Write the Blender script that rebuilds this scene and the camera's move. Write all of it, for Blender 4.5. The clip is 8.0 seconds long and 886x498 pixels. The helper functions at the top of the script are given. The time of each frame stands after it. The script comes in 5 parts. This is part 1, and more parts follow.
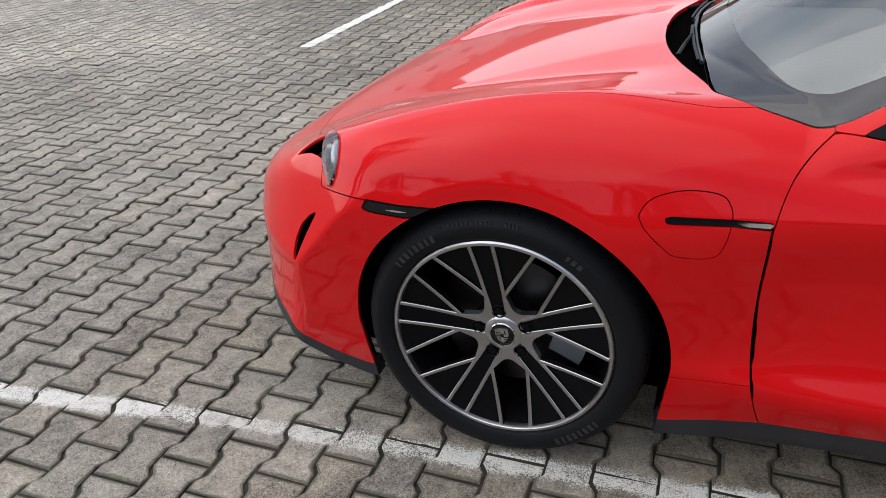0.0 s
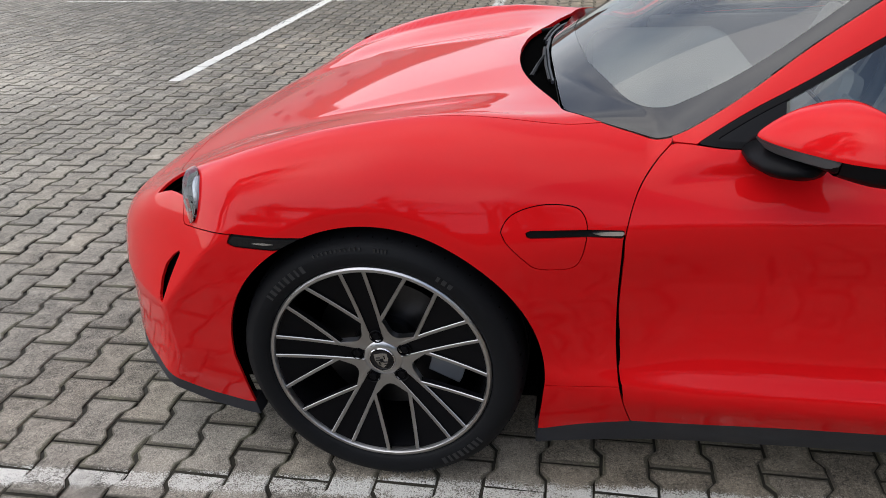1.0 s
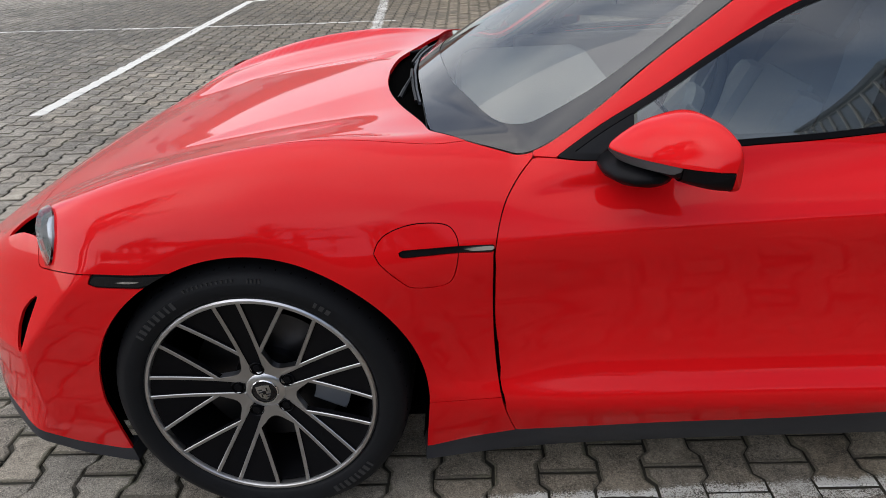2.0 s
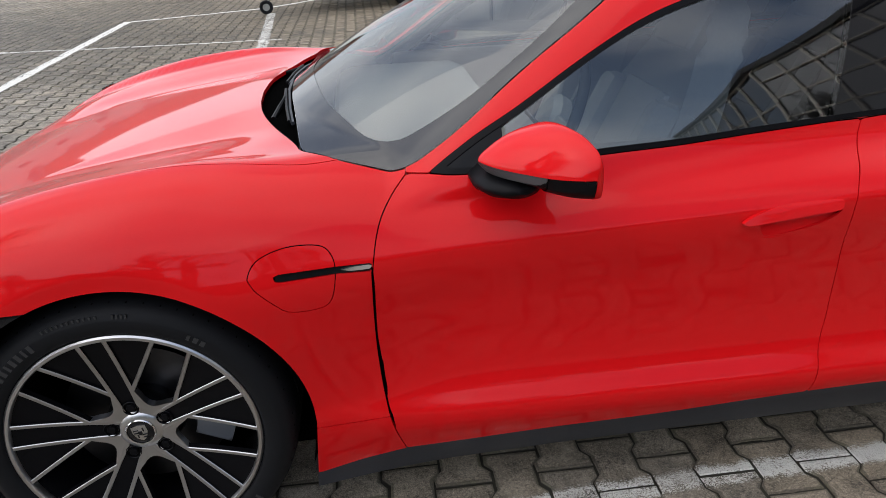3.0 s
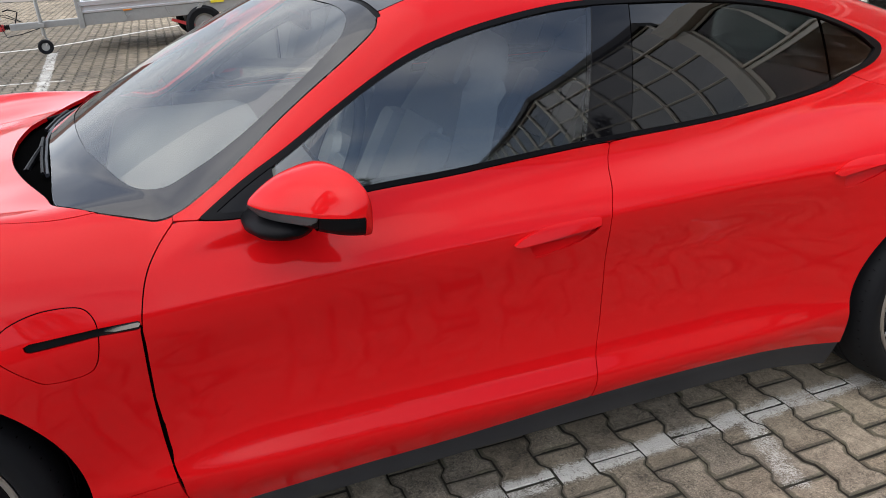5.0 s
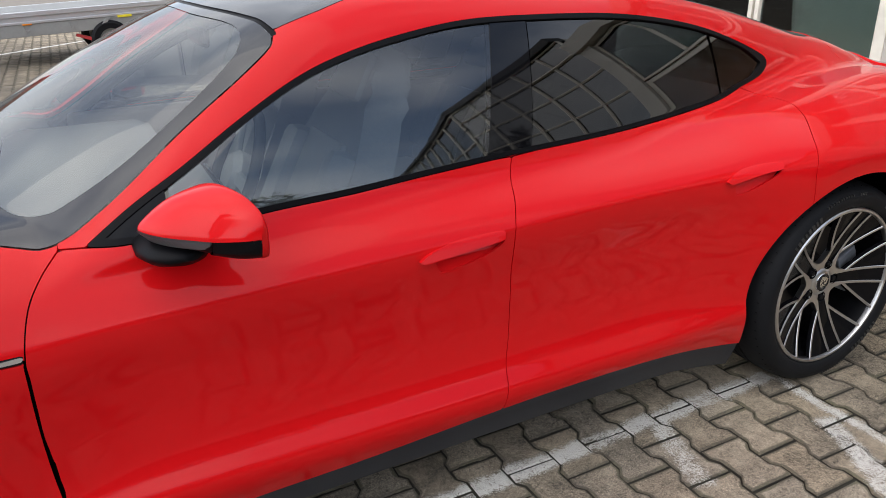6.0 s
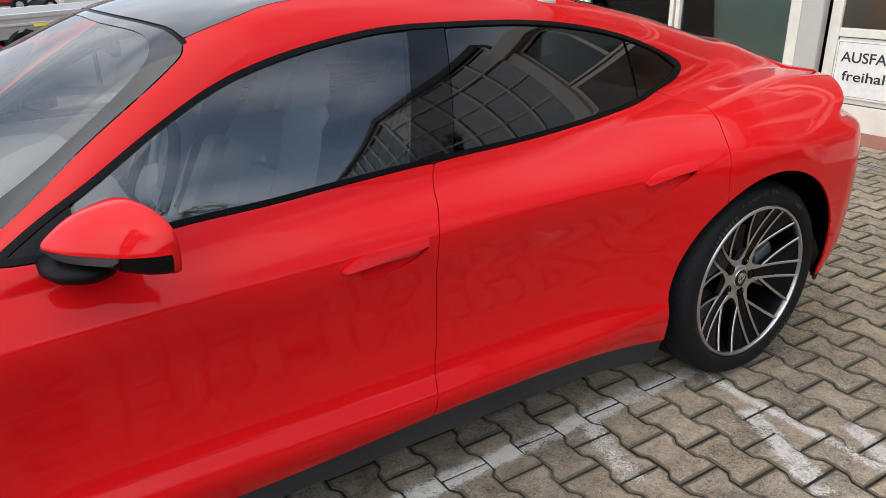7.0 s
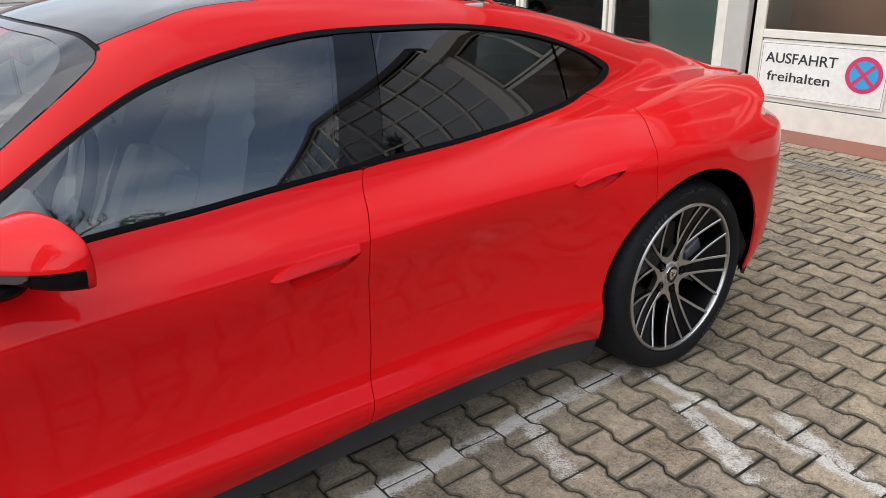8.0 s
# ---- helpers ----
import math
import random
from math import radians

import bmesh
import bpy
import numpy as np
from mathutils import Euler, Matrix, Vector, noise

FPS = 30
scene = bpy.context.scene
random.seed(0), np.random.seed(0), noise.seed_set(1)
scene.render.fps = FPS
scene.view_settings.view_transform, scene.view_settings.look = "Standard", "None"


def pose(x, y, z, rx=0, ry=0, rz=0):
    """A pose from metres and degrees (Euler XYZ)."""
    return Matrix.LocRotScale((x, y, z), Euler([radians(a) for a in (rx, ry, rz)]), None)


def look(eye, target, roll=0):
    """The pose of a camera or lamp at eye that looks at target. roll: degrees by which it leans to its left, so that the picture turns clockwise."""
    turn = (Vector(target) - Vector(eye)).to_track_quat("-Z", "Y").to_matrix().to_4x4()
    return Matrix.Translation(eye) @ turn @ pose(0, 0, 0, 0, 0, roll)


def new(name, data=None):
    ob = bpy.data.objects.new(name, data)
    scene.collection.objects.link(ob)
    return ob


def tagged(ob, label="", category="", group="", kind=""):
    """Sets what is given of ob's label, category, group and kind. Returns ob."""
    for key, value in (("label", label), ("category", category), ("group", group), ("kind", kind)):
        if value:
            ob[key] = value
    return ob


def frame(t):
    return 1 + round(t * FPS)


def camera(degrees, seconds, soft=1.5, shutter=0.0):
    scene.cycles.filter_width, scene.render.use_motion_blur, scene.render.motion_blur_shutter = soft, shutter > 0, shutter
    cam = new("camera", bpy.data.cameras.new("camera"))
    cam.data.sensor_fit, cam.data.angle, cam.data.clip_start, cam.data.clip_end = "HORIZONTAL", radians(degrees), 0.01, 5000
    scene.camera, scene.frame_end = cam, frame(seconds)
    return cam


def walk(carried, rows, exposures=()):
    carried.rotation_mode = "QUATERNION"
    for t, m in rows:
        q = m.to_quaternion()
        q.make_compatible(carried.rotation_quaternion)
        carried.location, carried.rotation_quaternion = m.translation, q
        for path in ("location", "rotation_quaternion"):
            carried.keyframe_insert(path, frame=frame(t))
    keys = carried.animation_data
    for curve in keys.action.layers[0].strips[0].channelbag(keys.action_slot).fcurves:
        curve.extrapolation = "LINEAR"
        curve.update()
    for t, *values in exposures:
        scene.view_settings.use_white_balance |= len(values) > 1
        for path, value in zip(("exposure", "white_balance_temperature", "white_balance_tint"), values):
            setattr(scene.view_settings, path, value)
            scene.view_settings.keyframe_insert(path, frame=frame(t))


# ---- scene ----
# the camera, carried along the car's side at eye height, turning to its right
cam = camera(62.71, 8.0, soft=.6)
walk(cam, [
    (0.0, look((0.4111, -2.3132, 1.4159), (-0.2253, -0.6757, 0.4602), -3.367)),
    (0.5, look((0.4418, -2.3072, 1.4160), (-0.0619, -0.6112, 0.4835), -3.283)),
    (1.0, look((0.4701, -2.3043, 1.4176), (0.1030, -0.5622, 0.5065), -3.251)),
    (1.5, look((0.4936, -2.3074, 1.4202), (0.2667, -0.5313, 0.5292), -3.151)),
    (3.0, look((0.5808, -2.2956, 1.4176), (0.7558, -0.4931, 0.5690), -2.760)),
    (3.5, look((0.6056, -2.2953, 1.4176), (0.9029, -0.5025, 0.5826), -2.515)),
    (4.0, look((0.6314, -2.2948, 1.4192), (1.0462, -0.5184, 0.5993), -2.251)),
    (4.5, look((0.6581, -2.2994, 1.4195), (1.1882, -0.5449, 0.6190), -1.979)),
    (6.0, look((0.7379, -2.3163, 1.4288), (1.5655, -0.6610, 0.6705), -1.166)),
    (6.5, look((0.7605, -2.3262, 1.4271), (1.6633, -0.7064, 0.6780), -1.049)),
    (7.0, look((0.7775, -2.3304, 1.4276), (1.7504, -0.7495, 0.6832), -1.026)),
    (7.5, look((0.7963, -2.3334, 1.4260), (1.8356, -0.7936, 0.6851), -0.952)),
    (8.0, look((0.8162, -2.3444, 1.4281), (1.9100, -0.8420, 0.6890), -1.003)),
], exposures=((0.0, -.08), (1.5, -.20), (3.0, -.10), (4.5, .02), (6.0, .02), (8.0, -.02)))
# ---------------------------------------------------------------- light
SUN_UP, SUN_ROUND = 49, 244   # degrees above the horizon, compass turn of the sun
world = bpy.data.worlds.new("sky")
scene.world = world
world.use_nodes = True
wn, wl = world.node_tree.nodes, world.node_tree.links
background = wn["Background"]
sky = wn.new("ShaderNodeTexSky")
sky.sky_type, sky.sun_disc = "NISHITA", False
sky.sun_elevation, sky.sun_rotation = radians(SUN_UP), radians(SUN_ROUND)
sky.air_density, sky.dust_density, sky.ozone_density = 1.0, 1.2, 1.6
# broken cloud over the whole sky
w_coord = wn.new("ShaderNodeTexCoord")
w_map = wn.new("ShaderNodeMapping")
w_map.inputs["Scale"].default_value = (1.0, 1.0, 1.5)
w_noise = wn.new("ShaderNodeTexNoise")
w_noise.inputs["Scale"].default_value, w_noise.inputs["Detail"].default_value = 2.3, 6
w_noise.inputs["Roughness"].default_value = .50
w_ramp = wn.new("ShaderNodeValToRGB")
w_ramp.color_ramp.elements[0].position, w_ramp.color_ramp.elements[0].color = .33, (.06, .06, .06, 1)
w_ramp.color_ramp.elements[1].position, w_ramp.color_ramp.elements[1].color = .80, (.9, .9, .9, 1)
w_mix = wn.new("ShaderNodeMix")
w_mix.data_type = "RGBA"
w_mix.inputs[7].default_value = (15.0, 15.2, 15.6, 1)
wl.new(w_coord.outputs["Generated"], w_map.inputs["Vector"])
wl.new(w_map.outputs["Vector"], w_noise.inputs["Vector"])
w_xyz, w_lean = wn.new("ShaderNodeSeparateXYZ"), wn.new("ShaderNodeMath")
w_lean.operation, w_lean.inputs[1].default_value = "MULTIPLY_ADD", .11     # thicker cloud towards +y
wl.new(w_coord.outputs["Generated"], w_xyz.inputs[0])
wl.new(w_xyz.outputs["Y"], w_lean.inputs[0])
wl.new(w_noise.outputs["Fac"], w_lean.inputs[2])
wl.new(w_lean.outputs[0], w_ramp.inputs["Fac"])
wl.new(w_ramp.outputs["Color"], w_mix.inputs[0])
w_blue = wn.new("ShaderNodeVectorMath")         # the clear sky between the clouds
w_blue.operation, w_blue.inputs[1].default_value = "MULTIPLY", (1.3, 1.38, 1.44)
wl.new(sky.outputs["Color"], w_blue.inputs[0])
wl.new(w_blue.outputs[0], w_mix.inputs[6])
# the haze round the veiled sun
SUN_WAY = Vector((math.sin(radians(SUN_ROUND)) * math.cos(radians(SUN_UP)), math.cos(radians(SUN_ROUND)) * math.cos(radians(SUN_UP)), math.sin(radians(SUN_UP))))
w_dot, w_pow, w_add = wn.new("ShaderNodeVectorMath"), wn.new("ShaderNodeMath"), wn.new("ShaderNodeVectorMath")
w_dot.operation, w_dot.inputs[1].default_value = "DOT_PRODUCT", SUN_WAY
w_pow.operation, w_pow.inputs[1].default_value, w_pow.use_clamp = "POWER", 4, True
w_haze = wn.new("ShaderNodeMath")
w_haze.operation, w_haze.inputs[1].default_value = "MULTIPLY", 8.5
wl.new(w_coord.outputs["Generated"], w_dot.inputs[0])
wl.new(w_dot.outputs["Value"], w_pow.inputs[0])
w_lit = wn.new("ShaderNodeMath")
w_lit.operation, w_lit.inputs[1].default_value, w_lit.inputs[2].default_value = "MULTIPLY_ADD", 1.15, .30
wl.new(w_ramp.outputs["Color"], w_lit.inputs[0])
w_both = wn.new("ShaderNodeMath")
w_both.operation = "MULTIPLY"
wl.new(w_pow.outputs[0], w_both.inputs[0])
wl.new(w_lit.outputs[0], w_both.inputs[1])
wl.new(w_both.outputs[0], w_haze.inputs[0])
w_haze_rgb = wn.new("ShaderNodeCombineXYZ")
for k in range(3):
    wl.new(w_haze.outputs[0], w_haze_rgb.inputs[k])
w_add.operation = "ADD"
wl.new(w_mix.outputs[2], w_add.inputs[0])
wl.new(w_haze_rgb.outputs[0], w_add.inputs[1])
wl.new(w_add.outputs[0], background.inputs["Color"])
background.inputs["Strength"].default_value = .141

sun = new("sun", bpy.data.lights.new("sun", "SUN"))
sun.data.energy, sun.data.angle, sun.data.color = 1.45, radians(110), (1.0, .90, .76)
sun.matrix_world = look((0, 0, 20), Vector((0, 0, 20)) - Vector((
    math.sin(radians(SUN_ROUND)) * math.cos(radians(SUN_UP)),
    math.cos(radians(SUN_ROUND)) * math.cos(radians(SUN_UP)), math.sin(radians(SUN_UP)))))
scene.view_settings.exposure = 0.0
# ---------------------------------------------------------------- materials
def material(name, colour=(.5, .5, .5), rough=.5, metal=0.0, grain=0.0, scale=40.0, bump=0.0, coat=0.0, speck=None, per_piece=0.0, emit=0.0):
    """A surface: base colour varied at two scales, roughness that follows, and a fine relief."""
    m = bpy.data.materials.new(name)
    m.use_nodes = True
    n, l = m.node_tree.nodes, m.node_tree.links
    b = n["Principled BSDF"]
    b.inputs["Base Color"].default_value = (*colour, 1)
    b.inputs["Roughness"].default_value, b.inputs["Metallic"].default_value = rough, metal
    b.inputs["Coat Weight"].default_value, b.inputs["Coat Roughness"].default_value = coat, .025
    if emit:
        b.inputs["Emission Color"].default_value, b.inputs["Emission Strength"].default_value = (*colour, 1), emit
    if not (grain or bump or per_piece):
        return m
    co = n.new("ShaderNodeTexCoord")
    fine, broad = n.new("ShaderNodeTexNoise"), n.new("ShaderNodeTexNoise")
    fine.inputs["Scale"].default_value, fine.inputs["Detail"].default_value = scale, 5
    broad.inputs["Scale"].default_value, broad.inputs["Detail"].default_value = scale / 14, 4
    for t in (fine, broad):
        l.new(co.outputs["Object"], t.inputs["Vector"])
    add = n.new("ShaderNodeMath")
    add.operation = "MULTIPLY_ADD"
    l.new(broad.outputs["Fac"], add.inputs[0])
    add.inputs[1].default_value = .8
    l.new(fine.outputs["Fac"], add.inputs[2])
    value = add
    if per_piece:
        info, mul = n.new("ShaderNodeObjectInfo"), n.new("ShaderNodeMath")
        mul.operation, mul.inputs[1].default_value = "MULTIPLY_ADD", per_piece / max(grain, .01)
        l.new(info.outputs["Random"], mul.inputs[0])
        l.new(add.outputs[0], mul.inputs[2])
        value = mul
    hsv, off = n.new("ShaderNodeHueSaturation"), n.new("ShaderNodeMath")
    off.operation, off.inputs[1].default_value, off.inputs[2].default_value = "MULTIPLY_ADD", 2 * grain, 1 - 1.8 * grain - per_piece
    l.new(value.outputs[0], off.inputs[0])
    l.new(off.outputs[0], hsv.inputs["Value"])
    hsv.inputs["Color"].default_value = (*colour, 1)
    l.new(hsv.outputs["Color"], b.inputs["Base Color"])
    rr = n.new("ShaderNodeMapRange")
    rr.inputs[3].default_value, rr.inputs[4].default_value = rough * .85, min(1, rough * 1.15)
    l.new(fine.outputs["Fac"], rr.inputs[0])
    l.new(rr.outputs[0], b.inputs["Roughness"])
    if bump:
        bp = n.new("ShaderNodeBump")
        bp.inputs["Strength"].default_value, bp.inputs["Distance"].default_value = .6, bump
        l.new(fine.outputs["Fac"], bp.inputs["Height"])
        l.new(bp.outputs["Normal"], b.inputs["Normal"])
    return m


def glass(name, tint, gloss_rough=.0, ior=1.5):
    """A thin pane: it lets tinted light through and mirrors by its angle."""
    m = bpy.data.materials.new(name)
    m.use_nodes = True
    n, l = m.node_tree.nodes, m.node_tree.links
    n.remove(n["Principled BSDF"])
    tr, gl, fr, mx = (n.new("ShaderNode" + k) for k in ("BsdfTransparent", "BsdfGlossy", "Fresnel", "MixShader"))
    tr.inputs["Color"].default_value = (*tint, 1)
    gl.inputs["Roughness"].default_value = gloss_rough
    fr.inputs["IOR"].default_value = ior
    l.new(fr.outputs[0], mx.inputs[0])
    l.new(tr.outputs[0], mx.inputs[1])
    l.new(gl.outputs[0], mx.inputs[2])
    l.new(mx.outputs[0], n["Material Output"].inputs["Surface"])
    return m


RED = material("red_paint", (.645, .006, .0085), .38, coat=.92)
RED.node_tree.nodes["Principled BSDF"].inputs["Coat IOR"].default_value = 1.32
RED.node_tree.nodes["Principled BSDF"].inputs["Coat Roughness"].default_value = .032
RED.node_tree.nodes["Principled BSDF"].inputs["Specular IOR Level"].default_value = .02
BLACK_PLASTIC = material("black_plastic", (.024, .026, .033), .45, grain=.15, scale=300, bump=.0004)
GLOSS_BLACK = material("gloss_black", (.008, .008, .009), .08)
TRIM_BLACK = material("trim_black", (.005, .005, .006), .42)
# near-black and dull, for hidden parts and the shade in gaps and openings
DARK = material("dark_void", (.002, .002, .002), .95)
RUBBER = material("rubber", (.009, .0095, .011), .6, grain=.2, scale=90, bump=.0005)
RIM_SILVER = material("machined_alloy", (.54, .54, .55), .30, metal=1.0, grain=.015, scale=60)
RIM_BLACK = material("rim_gloss_black", (.005, .005, .006), .25)
STEEL = material("brake_steel", (.07, .07, .075), .4, metal=1.0, grain=.15, scale=60)
CALIPER = material("caliper_grey", (.24, .255, .285), .28, metal=.5)
CHROME = material("chrome", (.75, .75, .76), .08, metal=1.0)
SIDE_GLASS = glass("side_glass", (.60, .66, .68), ior=2.2)
DARK_GLASS = glass("privacy_glass", (.03, .033, .036), ior=1.85)
SCREEN_GLASS = glass("screen_glass", (.90, .94, .91), ior=2.5)
FRIT = material("screen_frit", (.010, .0095, .011), .04)
MARK_RUBBER = material("raised_rubber", (.026, .027, .029), .42)
LEATHER = material("pale_leather", (.50, .49, .47), .5, grain=.08, scale=120, bump=.0006)
DASH_PALE = material("pale_dashboard", (.47, .48, .46), .6, grain=.08, scale=120, bump=.0005)
CABIN_DARK = material("cabin_dark", (.03, .03, .032), .6, grain=.1, scale=120, bump=.0005)
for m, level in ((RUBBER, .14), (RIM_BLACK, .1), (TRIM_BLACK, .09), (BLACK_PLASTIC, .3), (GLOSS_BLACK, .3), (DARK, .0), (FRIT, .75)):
    m.node_tree.nodes["Principled BSDF"].inputs["Specular IOR Level"].default_value = level
LENS = glass("lamp_lens", (.85, .87, .9), ior=1.5)
# ---------------------------------------------------------------- body surface
def smooth_line(x, xs, ys):
    """A smooth curve through the stations xs, ys (cubic, held flat outside)."""
    xs, ys = np.asarray(xs, float), np.asarray(ys, float)
    x = np.clip(np.asarray(x, float), xs[0], xs[-1])
    i = np.clip(np.searchsorted(xs, x) - 1, 0, len(xs) - 2)
    d = np.diff(ys) / np.diff(xs)
    m = np.concatenate([[d[0]], (d[1:] * np.diff(xs)[:-1] + d[:-1] * np.diff(xs)[1:]) / (xs[2:] - xs[:-2]), [d[-1]]])
    h = xs[i + 1] - xs[i]
    u = (x - xs[i]) / h
    return ((2 * u**3 - 3 * u**2 + 1) * ys[i] + (u**3 - 2 * u**2 + u) * h * m[i]
            + (-2 * u**3 + 3 * u**2) * ys[i + 1] + (u**3 - u**2) * h * m[i + 1])


def ease(x, a, b):
    u = np.clip((x - a) / (b - a), 0, 1)
    return u * u * (3 - 2 * u)


def smax(a, b, k):
    return np.maximum(a, b) + np.maximum(k - np.abs(a - b), 0) ** 2 / (4 * k)


def smin(a, b, k):
    return -smax(-a, -b, k)


LEVELS = (.10, .20, .26, .333, .352, .40, .50, .60, .736, .750, .770, .812, .86, .94, 1.02)
DROP_FRONT = (.06, .05, .039, .029, .026, .022, .012, .003, .0105, .0155, .0225, .038, .066, .147, .32)
DROP_DOOR = (.10, .045, .019, -.004, -.002, .026, .049, .050, .0365, .0378, .0485, .076, .113, .180, .25)
DROP_REAR = (.08, .05, .038, .029, .025, .02, .01, .0, .006, .0085, .0125, .026, .05, .12, .25)


def half_width(x, z):
    plan = smooth_line(x, (-1.0, -.7, -.45, -.2, 0, .3, .6, 1.0, 1.6, 2.2, 2.45, 2.65, 2.9, 3.3, 3.7, 4.05),
                       (.84, .90, .93, .95, .955, .945, .93, .925, .925, .927, .937, .965, .983, .97, .93, .88))
    for cx, cz, r in ((.012, .355, .426), (2.892, .365, .452)):      # flat lips round the wheel openings
        ring = np.maximum(np.hypot(x - cx, z - cz), .05)
        z = np.where(z > cz, z + .75 * (z - cz) * (smax(ring, r, .006) / ring - 1) * (ring < r + .02), z)
    front, rear = 1 - ease(x, .25, .80), ease(x, 2.05, 2.85)
    z = z - .036 * np.clip(x - .6, 0, 1.8) * ease(z, .5, .7) * (1 - ease(z, .80, .92))   # the shoulder rises to the rear
    drop = (front * smooth_line(z, LEVELS, DROP_FRONT) + rear * smooth_line(z, LEVELS, DROP_REAR)
            + (1 - front - rear) * smooth_line(z, LEVELS, DROP_DOOR))
    return plan - drop


def deck_height(x, y):
    mid = smooth_line(x, (-1.0, -.85, -.6, -.3, 0, .3, .5, .8, 1.6, 2.4, 3.0, 3.4, 3.8, 4.05),
                      (.54, .636, .738, .828, .889, .931, .944, .943, .94, .95, 1.0, 1.008, .962, .92))
    crest = smooth_line(x, (-1.0, -.6, -.3, 0, .3, .6, 1.0), (.0, .018, .036, .038, .020, .006, 0))
    flank = ease(x, -.8, -.4) * (1 - ease(x, .15, .45))
    fold = .305 - .38 * x                      # the creases along the hood
    mid = mid - flank * (.058 * smax(y - fold, 0 * y, .014) - .058 * smax(y - .42, 0 * y, .12)) * (1 - ease(y, .60, .80))
    mid = mid + flank * (.026 * ease(y, .40, .64) - .006 * np.exp(-((y - .695) / .034) ** 2))        # the rise to the fender, with a groove before it
    return mid + crest * np.exp(-(np.abs(y - .80) / .122) ** 2.4) - .03 * y * y


def roof_height(x, y):
    bow = .45 * (1 - ease(x, .8, 1.6)) - .3 * ease(x, 2.2, 3.2)
    return smooth_line(x - bow * y * y, (.1, .2, .35, .7, 1.1, 1.35, 1.6, 2.0, 2.4, 2.8, 3.2, 3.6, 3.85),
                       (.77, .84, .94, 1.147, 1.322, 1.37, 1.382, 1.367, 1.327, 1.252, 1.15, 1.03, .84)) - .10 * y * y


def cabin_width(x, z):
    base = smooth_line(x, (.3, .6, 1.0, 1.7, 2.2, 2.8, 3.2, 3.8), (.84, .82, .80, .76, .71, .60, .5, .35))
    up = np.maximum(z, .8) - .92
    return base - .28 * up - .60 * up * np.abs(up)


def body_field(p):
    """Below nought inside the car's body, above it outside."""
    x, y, z = p[:, 0], np.abs(p[:, 1]), p[:, 2]
    nose = -.945 + .39 * (y / .9) ** 3.2 + np.where(z > .46, .5, -.35) * (z - .46) ** 2 + .5 * np.maximum(z - .5, 0) * (y / .9) ** 3 - x
    lower = smax(smax(y - half_width(x, z), nose, .007 + .043 * ease(z, .66, .76) + .02 * (1 - ease(z, .36, .46))), z - deck_height(x, y), .080 + .045 * ease(x, .2, .7) - .065 * ease(x, 3.15, 3.6))
    tail = x - (4.0 - .085 * ease(z, .84, .9) - .51 * (y / .9) ** 2 - .35 * (z - .6) ** 2 - .065 * np.exp(-((z - .885) / .032) ** 2) - .05 * (1 - ease(z, .26, .42)))
    lower = smax(lower, tail, .10 - .082 * ease(z, .84, .90))
    cabin = smax(smax(y - cabin_width(x, z), z - roof_height(x, y), .10), .86 - z, .02)
    return smin(lower, cabin, .012 + .03 * np.maximum(ease(x, .8, 1.6), ease(y, .72, .80) * ease(x, .5, .66)) + .07 * ease(x, 2.9, 3.3))


def body_normals(p):
    e = 1e-3
    g = np.stack([body_field(p + e * v) - body_field(p - e * v) for v in np.eye(3)], 1)
    return g / np.maximum(np.linalg.norm(g, axis=1, keepdims=True), 1e-9)
# ---------------------------------------------------------------- panels cut from the body surface
def half_shell(step_x=.0105, count=330):
    """The left half of the body as a grid, found along rays from a spine; vertices and triangles."""
    front, back, height = -.45, 3.45, .52
    along = np.arange(front, back + 1e-6, step_x)
    caps = np.linspace(0, 90, 96)[1:]
    cx = np.concatenate([np.full(len(caps), front), along, np.full(len(caps), back)])
    lean = np.radians(np.concatenate([-caps[::-1], np.zeros(len(along)), caps]))
    turn = np.radians(np.linspace(-58, 90, count))
    c = np.stack([cx, 0 * cx, 0 * cx + height], 1)[:, None]
    side = np.stack([0 * turn, -np.cos(turn), np.sin(turn)], 1)[None]
    way = np.cos(lean)[:, None, None] * side + np.sin(lean)[:, None, None] * np.array([1.0, 0, 0])
    c, way = np.broadcast_to(c, way.shape).reshape(-1, 3), way.reshape(-1, 3)
    lo, hi = np.zeros(len(c)), np.full(len(c), 1.6)
    for _ in range(34):
        mid = (lo + hi) / 2
        inside = body_field(c + mid[:, None] * way) < 0
        lo, hi = np.where(inside, mid, lo), np.where(inside, hi, mid)
    v = c + lo[:, None] * way
    n, k = len(cx), count
    a = (np.arange(n - 1)[:, None] * k + np.arange(k - 1)).ravel()
    t = np.concatenate([np.stack([a, a + k, a + k + 1], 1), np.stack([a, a + k + 1, a + 1], 1)])
    return v, t


